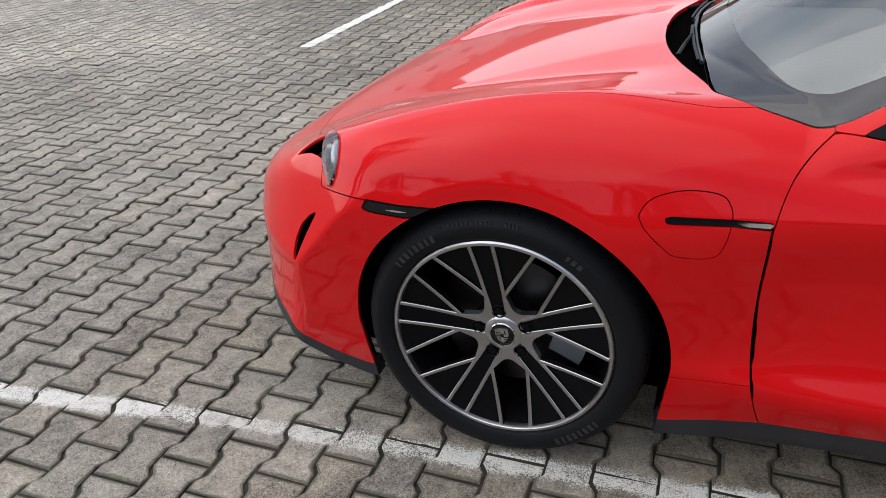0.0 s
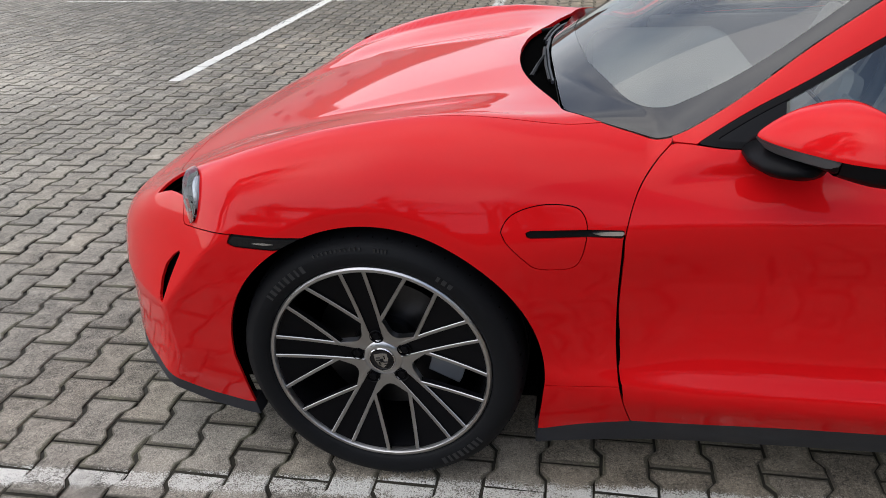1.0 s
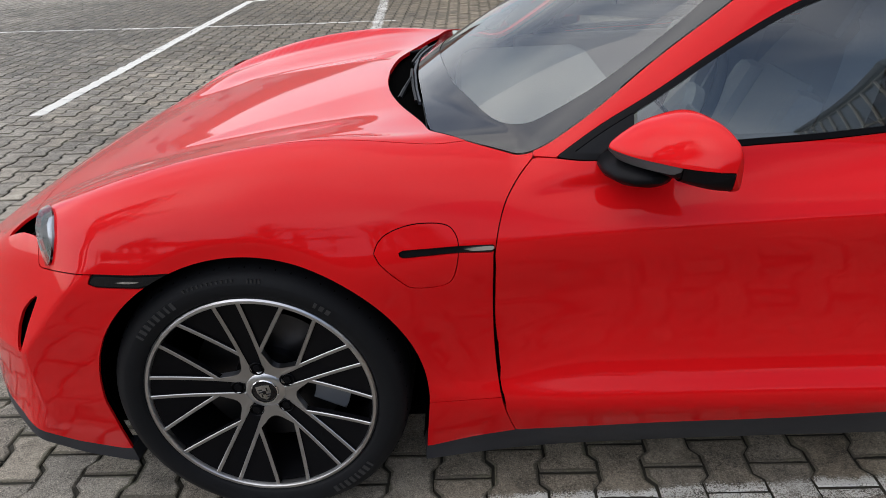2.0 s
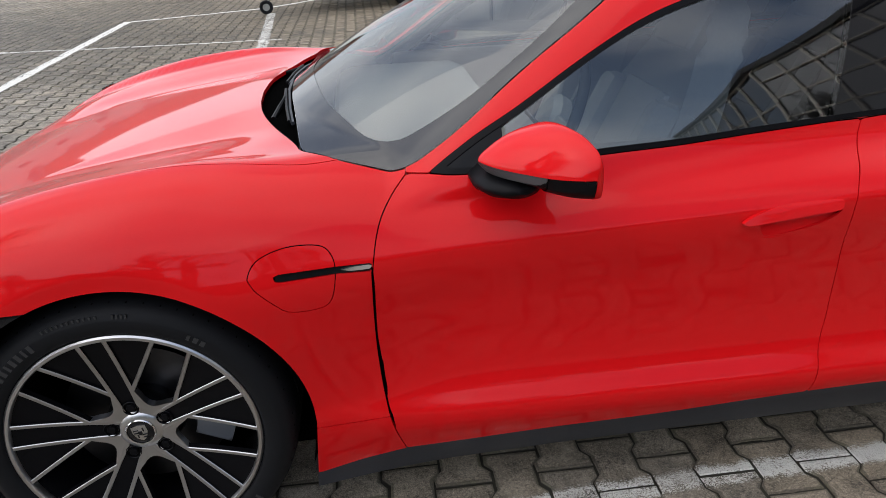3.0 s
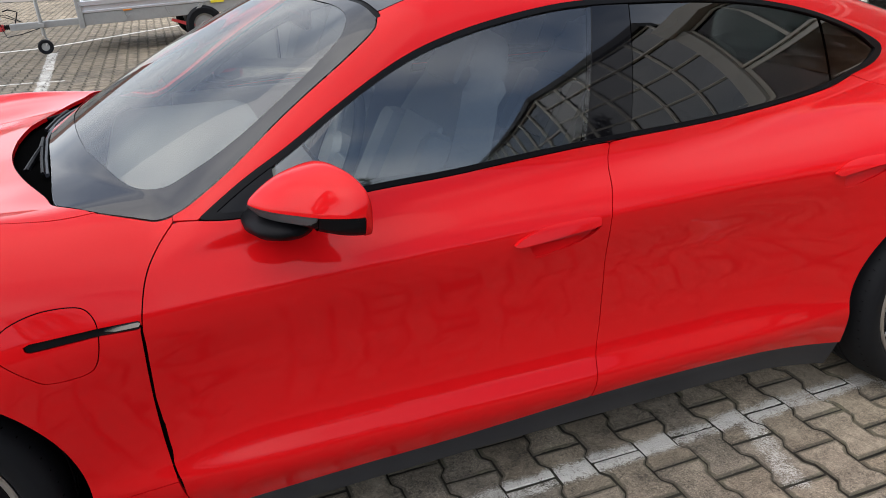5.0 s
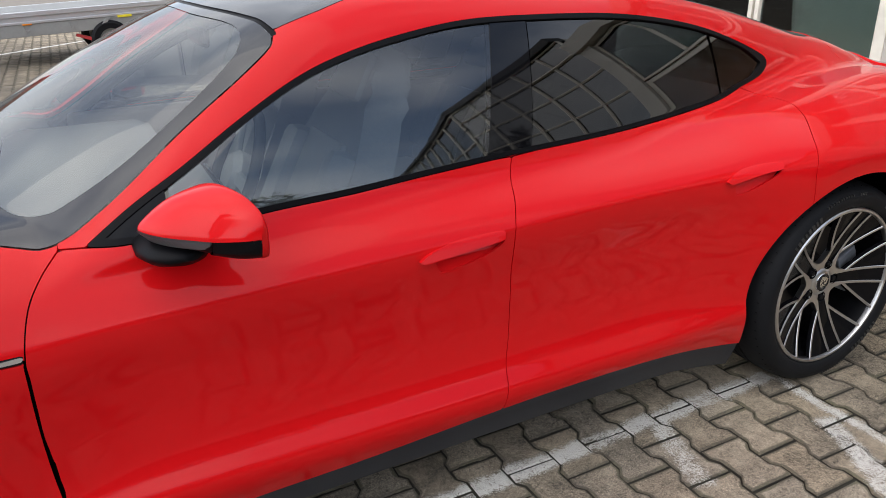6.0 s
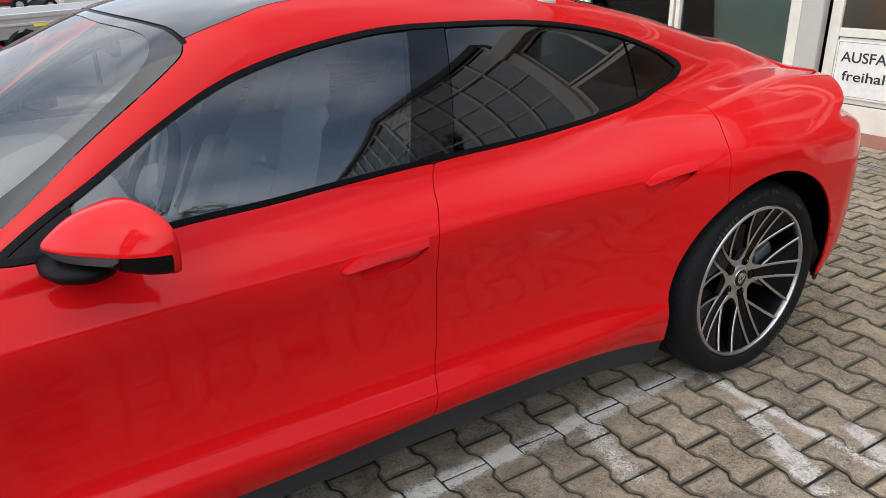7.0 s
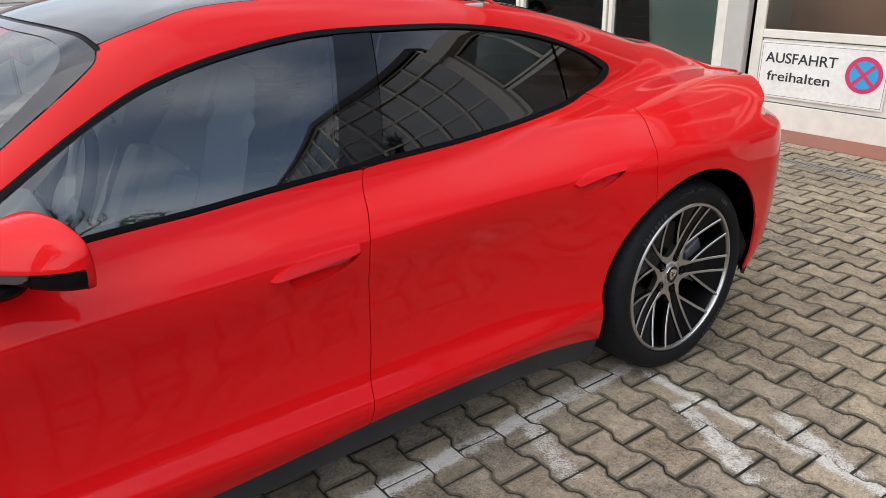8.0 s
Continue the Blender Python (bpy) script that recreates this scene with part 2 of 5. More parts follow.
def clip(v, t, g):
    """Keeps the part of a triangle mesh on which g is below nought, cut cleanly along its line."""
    inside = g < 0
    count = inside[t].sum(1)
    whole = t[count == 3]
    cut = t[(count == 1) | (count == 2)]
    if not len(cut):
        return compact(v, whole)
    odd = inside[cut].sum(1) == 1                    # one corner in, or one corner out
    lone = np.where(odd[:, None], inside[cut], ~inside[cut]).argmax(1)
    r = np.arange(len(cut))
    a, b, c = cut[r, lone], cut[r, (lone + 1) % 3], cut[r, (lone + 2) % 3]

    pairs = np.concatenate([np.stack([a, b], 1), np.stack([a, c], 1)])
    key = np.sort(pairs, 1)
    uniq, back = np.unique(key, axis=0, return_inverse=True)
    back = back.ravel()
    p, q = uniq[:, 0], uniq[:, 1]
    f = np.clip(g[p] / (g[p] - g[q]), .001, .999)
    fresh = v[p] + f[:, None] * (v[q] - v[p])
    ab, ac = len(v) + back[:len(cut)], len(v) + back[len(cut):]
    one = np.stack([a, ab, ac], 1)[odd]
    two = np.concatenate([np.stack([ab, b, c], 1)[~odd], np.stack([ab, c, ac], 1)[~odd]])
    return compact(np.concatenate([v, fresh]), np.concatenate([whole, one, two]))


def compact(v, t):
    used, back = np.unique(t, return_inverse=True)
    return v[used], back.reshape(t.shape)


def curve_through(points, steps=5):
    """A smooth open line through points in the plane."""
    p = np.asarray(points, float)
    p = np.concatenate([[2 * p[0] - p[1]], p, [2 * p[-1] - p[-2]]])
    u = np.arange(steps)[:, None] / steps
    out = [.5 * (2 * b + (c - a) * u + (2 * a - 5 * b + 4 * c - d) * u**2 + (3 * b - a - 3 * c + d) * u**3)
           for a, b, c, d in zip(p[:-3], p[1:-2], p[2:-1], p[3:])]
    return np.concatenate(out + [p[-2:-1]])


def closed_curve(points, steps=5):
    p = [tuple(q) for q in points]
    q = curve_through(p[-2:] + p + p[:2], steps)
    return q[2 * steps:-2 * steps - 0][:len(p) * steps]


def polygon_distance(px, py, poly):
    """Signed distance to a closed outline: below nought inside."""
    poly = np.asarray(poly, float)
    d2, odd = np.full(len(px), 1e9), np.zeros(len(px), bool)
    for (ax, ay), (bx, by) in zip(poly, np.roll(poly, -1, 0)):
        ex, ey = bx - ax, by - ay
        if abs(ex) + abs(ey) < 1e-9:
            continue
        wx, wy = px - ax, py - ay
        u = np.clip((wx * ex + wy * ey) / (ex * ex + ey * ey), 0, 1)
        d2 = np.minimum(d2, (wx - u * ex) ** 2 + (wy - u * ey) ** 2)
        crosses = ((ay > py) != (by > py)) & (px < ex * (py - ay) / (ey if abs(ey) > 1e-12 else 1e-12) + ax)
        odd ^= crosses
    return np.where(odd, -1, 1) * np.sqrt(d2)


def side(poly, grow=0.0):
    """Inside an outline drawn on the car's side (x, z)."""
    return lambda v: polygon_distance(v[:, 0], v[:, 2], poly) - grow


def top(poly, grow=0.0):
    """Inside an outline drawn from above (x, distance from the middle)."""
    return lambda v: polygon_distance(v[:, 0], np.abs(v[:, 1]), poly) - grow


def outside(g, gap=0.0):
    return lambda v: gap - g(v)


def arch(cx, cz, r):
    """Outside a wheel's opening, which is open below its middle."""
    def g(v):
        dx, dz = v[:, 0] - cx, v[:, 2] - cz
        ring = np.hypot(dx, dz)
        low = np.abs(dx)
        return r - np.where(dz > 0, ring, low + .10 * np.maximum(-dz, 0))
    return g


def link_mesh(name, v, t, mat, parent, normals=None, label=""):
    me = bpy.data.meshes.new(name)
    me.vertices.add(len(v))
    me.vertices.foreach_set("co", np.ascontiguousarray(v, dtype=np.float32).ravel())
    me.loops.add(3 * len(t))
    me.loops.foreach_set("vertex_index", np.ascontiguousarray(t, dtype=np.int32).ravel())
    me.polygons.add(len(t))
    me.polygons.foreach_set("loop_start", np.arange(0, 3 * len(t), 3, dtype=np.int32))
    me.update(calc_edges=True)
    me.materials.append(mat)
    me.polygons.foreach_set("use_smooth", np.ones(len(t), bool))
    if normals is not None:
        me.normals_split_custom_set_from_vertices(np.ascontiguousarray(normals, dtype=np.float32))
    ob = new(name, me)
    ob.parent = parent
    return tagged(ob, label)


SHELL = half_shell()


def cut_panel(rules, lift=0.0, depth=.012, shade=None):
    """Vertices, triangles and normals of a panel: the shell cut by the rules, with its edges turned in by depth."""
    v, t = SHELL
    for g in rules:
        v, t = clip(v, t, g(v))
    n = body_normals(v)
    v = v + lift * n
    if shade:                        # normals of a plainer surface, where the panel is one sweep of glass
        n = shade(v)
    e = np.concatenate([t[:, [0, 1]], t[:, [1, 2]], t[:, [2, 0]]])
    key = np.sort(e, 1)
    _, first, hits = np.unique(key, axis=0, return_index=True, return_counts=True)
    rim = e[first[hits == 1]]
    rim = rim[np.abs(v[rim, 1]).max(1) > .004]
    if depth and len(rim):
        a, b = rim[:, 0], rim[:, 1]
        m, k = len(v), len(rim)
        edge = v[b] - v[a]
        wall_n = np.cross(edge, n[a])
        wall_n /= np.maximum(np.linalg.norm(wall_n, axis=1, keepdims=True), 1e-9)
        quad = np.concatenate([v[a], v[b], v[b] - depth * n[b], v[a] - depth * n[a]])
        i = m + np.arange(k)
        walls = np.concatenate([np.stack([i, i + 3 * k, i + 2 * k], 1), np.stack([i, i + 2 * k, i + k], 1)])
        v, t = np.concatenate([v, quad]), np.concatenate([t, walls])
        n = np.concatenate([n, np.tile(wall_n, (4, 1))])
    return v, t, n


MIRROR = np.array([1.0, -1.0, 1.0])


def mirrored(v, t, n):
    return v * MIRROR, t[:, ::-1], n * MIRROR


def panel(name, mat, parent, rules, lift=0.0, depth=.012, whole=False, both=True, label="", tilt=None, shade=None):
    """One panel over the middle (whole), or a left and a right one (both). Returns the last one made."""
    v, t, n = cut_panel(rules, lift, depth, shade)
    if not len(t):
        return None
    if tilt:                     # leans the panel so that it faces up a little: (height at which it stays, slope)
        v[:, 1] -= tilt[1] * (tilt[0] - v[:, 2])
        n = n + (0, 0, tilt[1])
        n /= np.linalg.norm(n, axis=1, keepdims=True)
    w, s, m = mirrored(v, t, n)
    if whole:
        return link_mesh(name, np.concatenate([v, w]), np.concatenate([t, s + len(v)]), mat, parent, np.concatenate([n, m]), label)
    if both:
        link_mesh(name, w, s, mat, parent, m, label)
    return link_mesh(name, v, t, mat, parent, n, label)


# outlines on the side (x, z)
SEAM_FRONT = curve_through([(.655, .897), (.617, .861), (.587, .818), (.568, .752), (.56, .672), (.558, .559),
                            (.562, .454), (.572, .364), (.588, .296), (.606, .238)])
SILL_LINE = curve_through([(.606, .238), (.94, .256), (1.23, .264), (1.606, .291), (1.89, .296), (2.18, .287), (2.42, .252), (2.5, .240)])
SEAM_MIDDLE = curve_through([(1.725, .932), (1.691, .860), (1.658, .795), (1.650, .70), (1.651, .60), (1.646, .49), (1.628, .404), (1.606, .291)])
SEAM_REAR = curve_through([(2.704, .994), (2.767, .966), (2.753, .940), (2.70, .880), (2.667, .806), (2.668, .734), (2.675, .60)])
BELT = curve_through([(.70, .897), (.80, .894), (1.087, .908), (1.27, .913), (1.471, .924), (1.725, .934), (2.129, .943), (2.540, .968), (2.704, .994)])
WINDOW_TOP = curve_through([(2.704, .994), (2.847, 1.019), (2.896, 1.061), (2.814, 1.107), (2.613, 1.178), (2.41, 1.223), (2.17, 1.253),
                            (1.88, 1.265), (1.665, 1.264), (1.469, 1.241), (1.315, 1.210), (1.19, 1.170), (1.05, 1.103), (.91, 1.023), (.80, .962), (.70, .897)])
WINDOWS = np.concatenate([BELT[:-1], WINDOW_TOP[:-1]])
FRONT_DOOR = np.concatenate([SEAM_FRONT, SILL_LINE[(SILL_LINE[:, 0] > .61) & (SILL_LINE[:, 0] < 1.604)], SEAM_MIDDLE[::-1],
                             BELT[(BELT[:, 0] < 1.72)][::-1]])
REAR_DOOR = np.concatenate([SEAM_MIDDLE, SILL_LINE[SILL_LINE[:, 0] > 1.61], [(2.7, .30)], SEAM_REAR[::-1], BELT[BELT[:, 0] > 1.73][::-1]])
ARCH_FRONT, ARCH_REAR = arch(.012, .355, .392), arch(2.892, .365, .402)
# outlines from above (x, distance from the middle)
SCREEN_EDGE = curve_through([(.645, .772), (.771, .755), (.911, .715), (1.055, .674), (1.15, .632), (1.172, .602)])
SCREEN_TOP = curve_through([(1.172, .602), (1.125, .42), (1.085, .25), (1.065, .1), (1.06, 0)])
SEAL = np.concatenate([[(1.056, -.2)], SCREEN_TOP[::-1] - (.004, 0), SCREEN_TOP + (.011, 0), [(1.071, -.2)]])
HOOD_BACK = curve_through([(.272, 0), (.280, .15), (.303, .29), (.354, .46), (.405, .60), (.4255, .671), (.460, .7085), (.515, .739)])
SCREEN_BASE = curve_through([(.360, 0), (.366, .15), (.380, .28), (.398, .45), (.414, .60), (.430, .672), (.463, .709), (.519, .743), (.62, .771)])
SCREEN = np.concatenate([[(.360, -.2)], SCREEN_BASE, SCREEN_EDGE, SCREEN_TOP[1:], [(1.06, -.2)]])
COWL = np.concatenate([[(.272, -.2)], HOOD_BACK, [(.518, .7425)], SCREEN_BASE[::-1][6:], [(.360, -.2)]])
HOOD = np.concatenate([[(-.74, -.2), (-.74, 0)], curve_through([(-.735, .2), (-.69, .4), (-.61, .59), (-.54, .68), (-.48, .730), (-.40, .783), (-.25, .788), (-.09, .764), (.045, .756), (.24, .755), (.42, .757), (.513, .738)]),
                       HOOD_BACK[::-1][1:], [(.272, -.2)]])
ROOF = np.concatenate([[(1.065, -.2), (1.065, 0)], SCREEN_TOP[::-1][1:-1] + (.006, 0),
                       curve_through([(1.176, .588), (1.292, .563), (1.445, .522), (1.8, .49), (2.2, .462), (2.42, .445)]), [(2.44, 0), (2.44, -.2)]])
REAR_SCREEN = np.concatenate([[(2.46, -.2), (2.46, 0)], curve_through([(2.45, .44), (2.7, .425), (3.0, .40), (3.25, .375), (3.36, .33)]), [(3.44, 0), (3.44, -.2)]])
TAIL_LID = np.concatenate([[(3.47, -.2), (3.47, 0)], curve_through([(3.40, .36), (3.38, .50), (3.47, .60), (3.62, .66)]), [(4.3, .66), (4.3, -.2)]])
LAMP_HOLE = np.array([(-.590, .757), (-.528, .763), (-.474, .774), (-.440, .798), (-.416, .835), (-.407, .870), (-.412, .890), (-.425, .893), (-.440, .872), (-.458, .846), (-.52, .800)])
FLAP = closed_curve([(.306, .743), (.328, .778), (.387, .797), (.455, .793), (.480, .772), (.486, .737), (.474, .680), (.450, .660), (.386, .661), (.355, .683), (.317, .722)])
SLOT = np.array([(.357, .741), (.366, .746), (.489, .7465), (.562, .744), (.562, .7275), (.489, .7325), (.372, .731), (.362, .733)])
MARKER = np.array([(-.310, .719), (-.322, .696), (-.303, .689), (-.207, .685), (-.120, .705), (-.120, .7165), (-.232, .7165)])
INTAKE = np.array([(-.470, .652), (-.502, .630), (-.532, .600), (-.553, .56), (-.563, .52), (-.569, .475), (-.545, .52), (-.514, .578), (-.492, .615)])


def above(z):
    return lambda v: z - v[:, 2]


def below(z):
    return lambda v: v[:, 2] - z


def ahead(x):
    return lambda v: v[:, 0] - x


def behind(x):
    return lambda v: x - v[:, 0]


def over_line(line):
    """Above a line drawn on the car's side."""
    return lambda v: np.interp(v[:, 0], line[:, 0], line[:, 1]) - v[:, 2]


def under_line(line):
    return lambda v: v[:, 2] - np.interp(v[:, 0], line[:, 0], line[:, 1])
# ---------------------------------------------------------------- small builders
def part(name, bm, mat, parent, label="", smooth=False):
    """Links a bmesh as one mesh object under a thing or a part."""
    bmesh.ops.recalc_face_normals(bm, faces=bm.faces)
    me = bpy.data.meshes.new(name)
    bm.to_mesh(me)
    bm.free()
    me.materials.append(mat)
    if smooth:
        me.shade_smooth()
        me.set_sharp_from_angle(angle=radians(38))
    ob = new(name, me)
    ob.parent = parent
    return tagged(ob, label)


def add_box(bm, lo, hi, bevel=0.0, m=None):
    """A box between two corners, its edges rounded by bevel, laid at the pose m."""
    made = bmesh.ops.create_cube(bm, size=1)["verts"]
    lo, hi = Vector(lo), Vector(hi)
    for v in made:
        v.co = Vector((lo[i] + (v.co[i] + .5) * (hi[i] - lo[i]) for i in range(3)))
    if bevel:
        edges = list({e for v in made for e in v.link_edges})
        made = bmesh.ops.bevel(bm, geom=edges, offset=bevel, segments=2, affect="EDGES", profile=.5)["verts"]
        made = list({v for v in made})
    if m is not None:
        reach, todo = set(made), list(made)
        while todo:
            for e in todo.pop().link_edges:
                for v in e.verts:
                    if v not in reach:
                        reach.add(v)
                        todo.append(v)
        bmesh.ops.transform(bm, matrix=m, verts=list(reach))
    return bm


def box(lo, hi, bevel=0.0, m=None):
    return add_box(bmesh.new(), lo, hi, bevel, m)


def add_lathe(bm, profile, segs=64, axis="Y", close=False):
    """Turns a profile of (radius, along) round an axis."""
    rings = []
    for r, a in profile:
        ring = []
        for i in range(segs):
            c, s = math.cos(2 * math.pi * i / segs), math.sin(2 * math.pi * i / segs)
            ring.append(bm.verts.new({"Y": (r * c, a, r * s), "Z": (r * c, r * s, a), "X": (a, r * c, r * s)}[axis]))
        rings.append(ring)
    pairs = list(zip(rings, rings[1:])) + ([(rings[-1], rings[0])] if close else [])
    for p, q in pairs:
        for i in range(segs):
            j = (i + 1) % segs
            bm.faces.new((p[i], p[j], q[j], q[i]))
    if not close:
        for ring, r in ((rings[0], profile[0][0]), (rings[-1], profile[-1][0])):
            if r > 1e-4:
                bm.faces.new(ring)
    return bm


def lathe(profile, segs=64, axis="Y", close=False):
    return add_lathe(bmesh.new(), profile, segs, axis, close)


def add_tube(bm, points, radius, sides=8):
    """A round bar along a line of points; radius one number or one for each point."""
    pts = [Vector(p) for p in points]
    radii = radius if isinstance(radius, (list, tuple)) else [radius] * len(pts)
    rings = []
    for i, p in enumerate(pts):
        d = (pts[min(i + 1, len(pts) - 1)] - pts[max(i - 1, 0)]).normalized()
        a = d.orthogonal().normalized() if not rings else (last - d * last.dot(d)).normalized()
        last = a
        b = d.cross(a)
        rings.append([bm.verts.new(p + radii[i] * (math.cos(2 * math.pi * k / sides) * a + math.sin(2 * math.pi * k / sides) * b)) for k in range(sides)])
    for p, q in zip(rings, rings[1:]):
        for k in range(sides):
            bm.faces.new((p[k], p[(k + 1) % sides], q[(k + 1) % sides], q[k]))
    bm.faces.new(rings[0])
    bm.faces.new(rings[-1])
    return bm


def tube(points, radius, sides=8):
    return add_tube(bmesh.new(), points, radius, sides)


def slab(outline, lo, hi, axis="Y", bevel=0.0):
    """A plate: a closed outline in a plane, thick from lo to hi along the axis."""
    bm = bmesh.new()
    put = {"Y": lambda a, b, c: (a, c, b), "Z": lambda a, b, c: (a, b, c), "X": lambda a, b, c: (c, a, b)}[axis]
    low, high = ([bm.verts.new(put(a, b, c)) for a, b in outline] for c in (lo, hi))
    bm.faces.new(low)
    bm.faces.new(high[::-1])
    n = len(low)
    for i in range(n):
        bm.faces.new((low[i], high[i], high[(i + 1) % n], low[(i + 1) % n]))
    if bevel:
        edges = [e for e in bm.edges if len({v in low for v in e.verts}) == 1]
        bmesh.ops.bevel(bm, geom=edges, offset=bevel, segments=2, affect="EDGES", profile=.5)
    return bm
# ---------------------------------------------------------------- the car
car = tagged(new("car"), "red electric sports saloon with black roof parked on paving", "car")
GAP = .0013
BUMPER_LINE = np.array([(-2, .33), (-.66, .275), (-.60, .247), (-.5, .214), (-.39, .195), (3, .195)])
NOT_GLASS = [outside(side(WINDOWS)), outside(top(SCREEN)), outside(top(COWL)), outside(top(ROOF)), outside(top(REAR_SCREEN)), outside(top(SEAL))]
FENDER = np.concatenate([[(-.46, .711), (-.38, .716), (-.30, .7185), (-.2, .7155), (.0, .36), (.30, .1), (.62, .1)], SEAM_FRONT[::-1], [(.655, .90), (.655, 1.3), (-.46, 1.3)]])

hood = panel("hood", RED, car, [ahead(.6), above(.5), top(HOOD, -GAP)], whole=True)
OUTLET = np.array([(.5600, .735), (.5645, .735), (.5662, .68), (.5660, .56), (.5700, .45), (.5790, .36), (.5855, .315), (.577, .33), (.5645, .42), (.5585, .52), (.5575, .62)])
ROCKER_LINE = np.array([(0, .341), (.409, .341), (.576, .355), (1, .36)])
HIGH_HOLE = lambda v: np.maximum(top(LAMP_HOLE)(v), .60 - v[:, 2])
fender = panel("fender", RED, car, [ahead(.75), above(.22), side(FENDER, -GAP), outside(side(MARKER), .001), outside(top(HOOD), GAP), ARCH_FRONT, outside(top(SCREEN), .002),
                                    outside(top(COWL), .002), outside(HIGH_HOLE, .001), outside(side(FLAP), .0011), outside(side(SLOT), .001),
                                    over_line(ROCKER_LINE + (0, .001)), outside(side(OUTLET))], depth=.007)
panel("rocker_end", RED, car, [ahead(.75), behind(.2), above(.15), side(FENDER, -GAP), ARCH_FRONT, under_line(ROCKER_LINE - (0, .001)), over_line(np.array([(-1, .18), (.40, .186), (.50, .214), (.606, .238)])), outside(side(OUTLET))], depth=.02)
panel("air_outlet", DARK, car, [side(OUTLET, .002)], lift=-.012, depth=0)
panel("charging_flap", RED, car, [side(FLAP, -.0011), outside(side(SLOT), .001)])
slot = panel("vent_slot", GLOSS_BLACK, car, [side(SLOT)], lift=-.004, depth=.01)
front_bumper = panel("front_bumper", RED, car, [ahead(.02), outside(side(FENDER), GAP), outside(top(HOOD), GAP), ARCH_FRONT, outside(HIGH_HOLE, .001),
                                                outside(side(MARKER), .001), outside(side(INTAKE), .001), over_line(BUMPER_LINE)], whole=True, depth=.007)
panel("front_lip", BLACK_PLASTIC, car, [ahead(-.2), ARCH_FRONT, under_line(BUMPER_LINE), over_line(BUMPER_LINE + (0, -.046))], lift=-.003, depth=.04, whole=True)
panel("side_marker", TRIM_BLACK, car, [side(MARKER), ARCH_FRONT], lift=-.002)
panel("air_intake", DARK, car, [ahead(-.3), side(INTAKE, .004)], lift=-.016, depth=0)
CUP_FRONT = closed_curve([(1.430, .742), (1.50, .752), (1.62, .768), (1.612, .752), (1.57, .733), (1.50, .718), (1.445, .716)], 4)
GRIP_FRONT = closed_curve([(1.385, .755), (1.415, .7705), (1.475, .786), (1.545, .790), (1.618, .789), (1.622, .778), (1.614, .768), (1.54, .762), (1.46, .755), (1.40, .750)], 4)
CUP_REAR = closed_curve([(2.385, .790), (2.45, .800), (2.54, .822), (2.535, .808), (2.49, .785), (2.43, .765), (2.39, .765)], 4)
GRIP_REAR = closed_curve([(2.345, .803), (2.37, .818), (2.41, .830), (2.48, .837), (2.548, .8385), (2.552, .829), (2.545, .821), (2.47, .813), (2.40, .803), (2.36, .798)], 4)
for nm, door, cup, grip, more in (("front_door", FRONT_DOOR, CUP_FRONT, GRIP_FRONT, ahead(1.8)), ("rear_door", REAR_DOOR, CUP_REAR, GRIP_REAR, ARCH_REAR)):
    d = panel(nm, RED, car, [side(door, -GAP), more, outside(side(cup)), outside(side(OUTLET))], depth=.007)
    low = float(cup[:, 1].min())
    panel("handle_cup", RED, d, [side(cup, .006)], lift=-.001, depth=0, both=False, tilt=(low, .40))
    panel("handle", RED, d, [side(grip)], lift=.003, depth=.012, tilt=(float(grip[:, 1].max()), .34), both=False, label="flush red door handle")
panel("body_side", RED, car, [behind(.655), outside(side(FRONT_DOOR), GAP), outside(side(REAR_DOOR), GAP), ARCH_REAR, over_line(np.array([(.6, .8), (2.3, .8), (2.5, .25), (3.2, .25), (3.3, .30), (4.2, .42)])),
                              outside(top(TAIL_LID), GAP)] + NOT_GLASS, depth=.007)
SPOILER = np.array([(3.66, -.2), (3.66, 0), (3.64, .30), (3.58, .50), (3.62, .56), (4.3, .56), (4.3, -.2)])
panel("tail_lid", RED, car, [top(TAIL_LID, -GAP), above(.80), outside(lambda v: np.maximum(top(SPOILER)(v), .905 - v[:, 2]), GAP)], whole=True)
panel("spoiler", RED, car, [top(SPOILER, -GAP), above(.905 + GAP)], lift=.006, depth=.016, whole=True, label="red tail spoiler")
panel("rear_bumper", BLACK_PLASTIC, car, [behind(3.42), above(.21), ARCH_REAR, under_line(np.array([(3, .25), (3.2, .25), (3.3, .30), (4.2, .42)]))], whole=True)
SILL_LOW = np.array([(.3, .18), (.40, .184), (.50, .212)] + [tuple(p) for p in SILL_LINE] + [(2.6, .24)])
SILL_FOOT = np.array([(.3, .125), (.6, .145), (1.0, .166), (1.6, .182), (2.25, .185), (2.5, .142), (2.7, .12)])
panel("sill", BLACK_PLASTIC, car, [behind(.38), ahead(2.50), under_line(SILL_LOW), over_line(SILL_FOOT), ARCH_FRONT, ARCH_REAR], lift=-.004, depth=.09)
panel("cowl", BLACK_PLASTIC, car, [top(COWL, .003), above(.7)], lift=-.030, whole=True, depth=0)


def sweep_normals(v):
    """Normals of the screen's even sweep."""
    e = 2e-2
    y = np.abs(v[:, 1])
    gx = (roof_height(v[:, 0] + e, y) - roof_height(v[:, 0] - e, y)) / (2 * e)
    gy = (roof_height(v[:, 0], y + e) - roof_height(v[:, 0], np.abs(y - e))) / (2 * e)
    n = np.stack([-gx, -gy * np.where(v[:, 1] < 0, -1, 1), np.ones(len(v))], 1)
    n = .5 * n / np.linalg.norm(n, axis=1, keepdims=True) + .5 * body_normals(v)
    return n / np.linalg.norm(n, axis=1, keepdims=True)


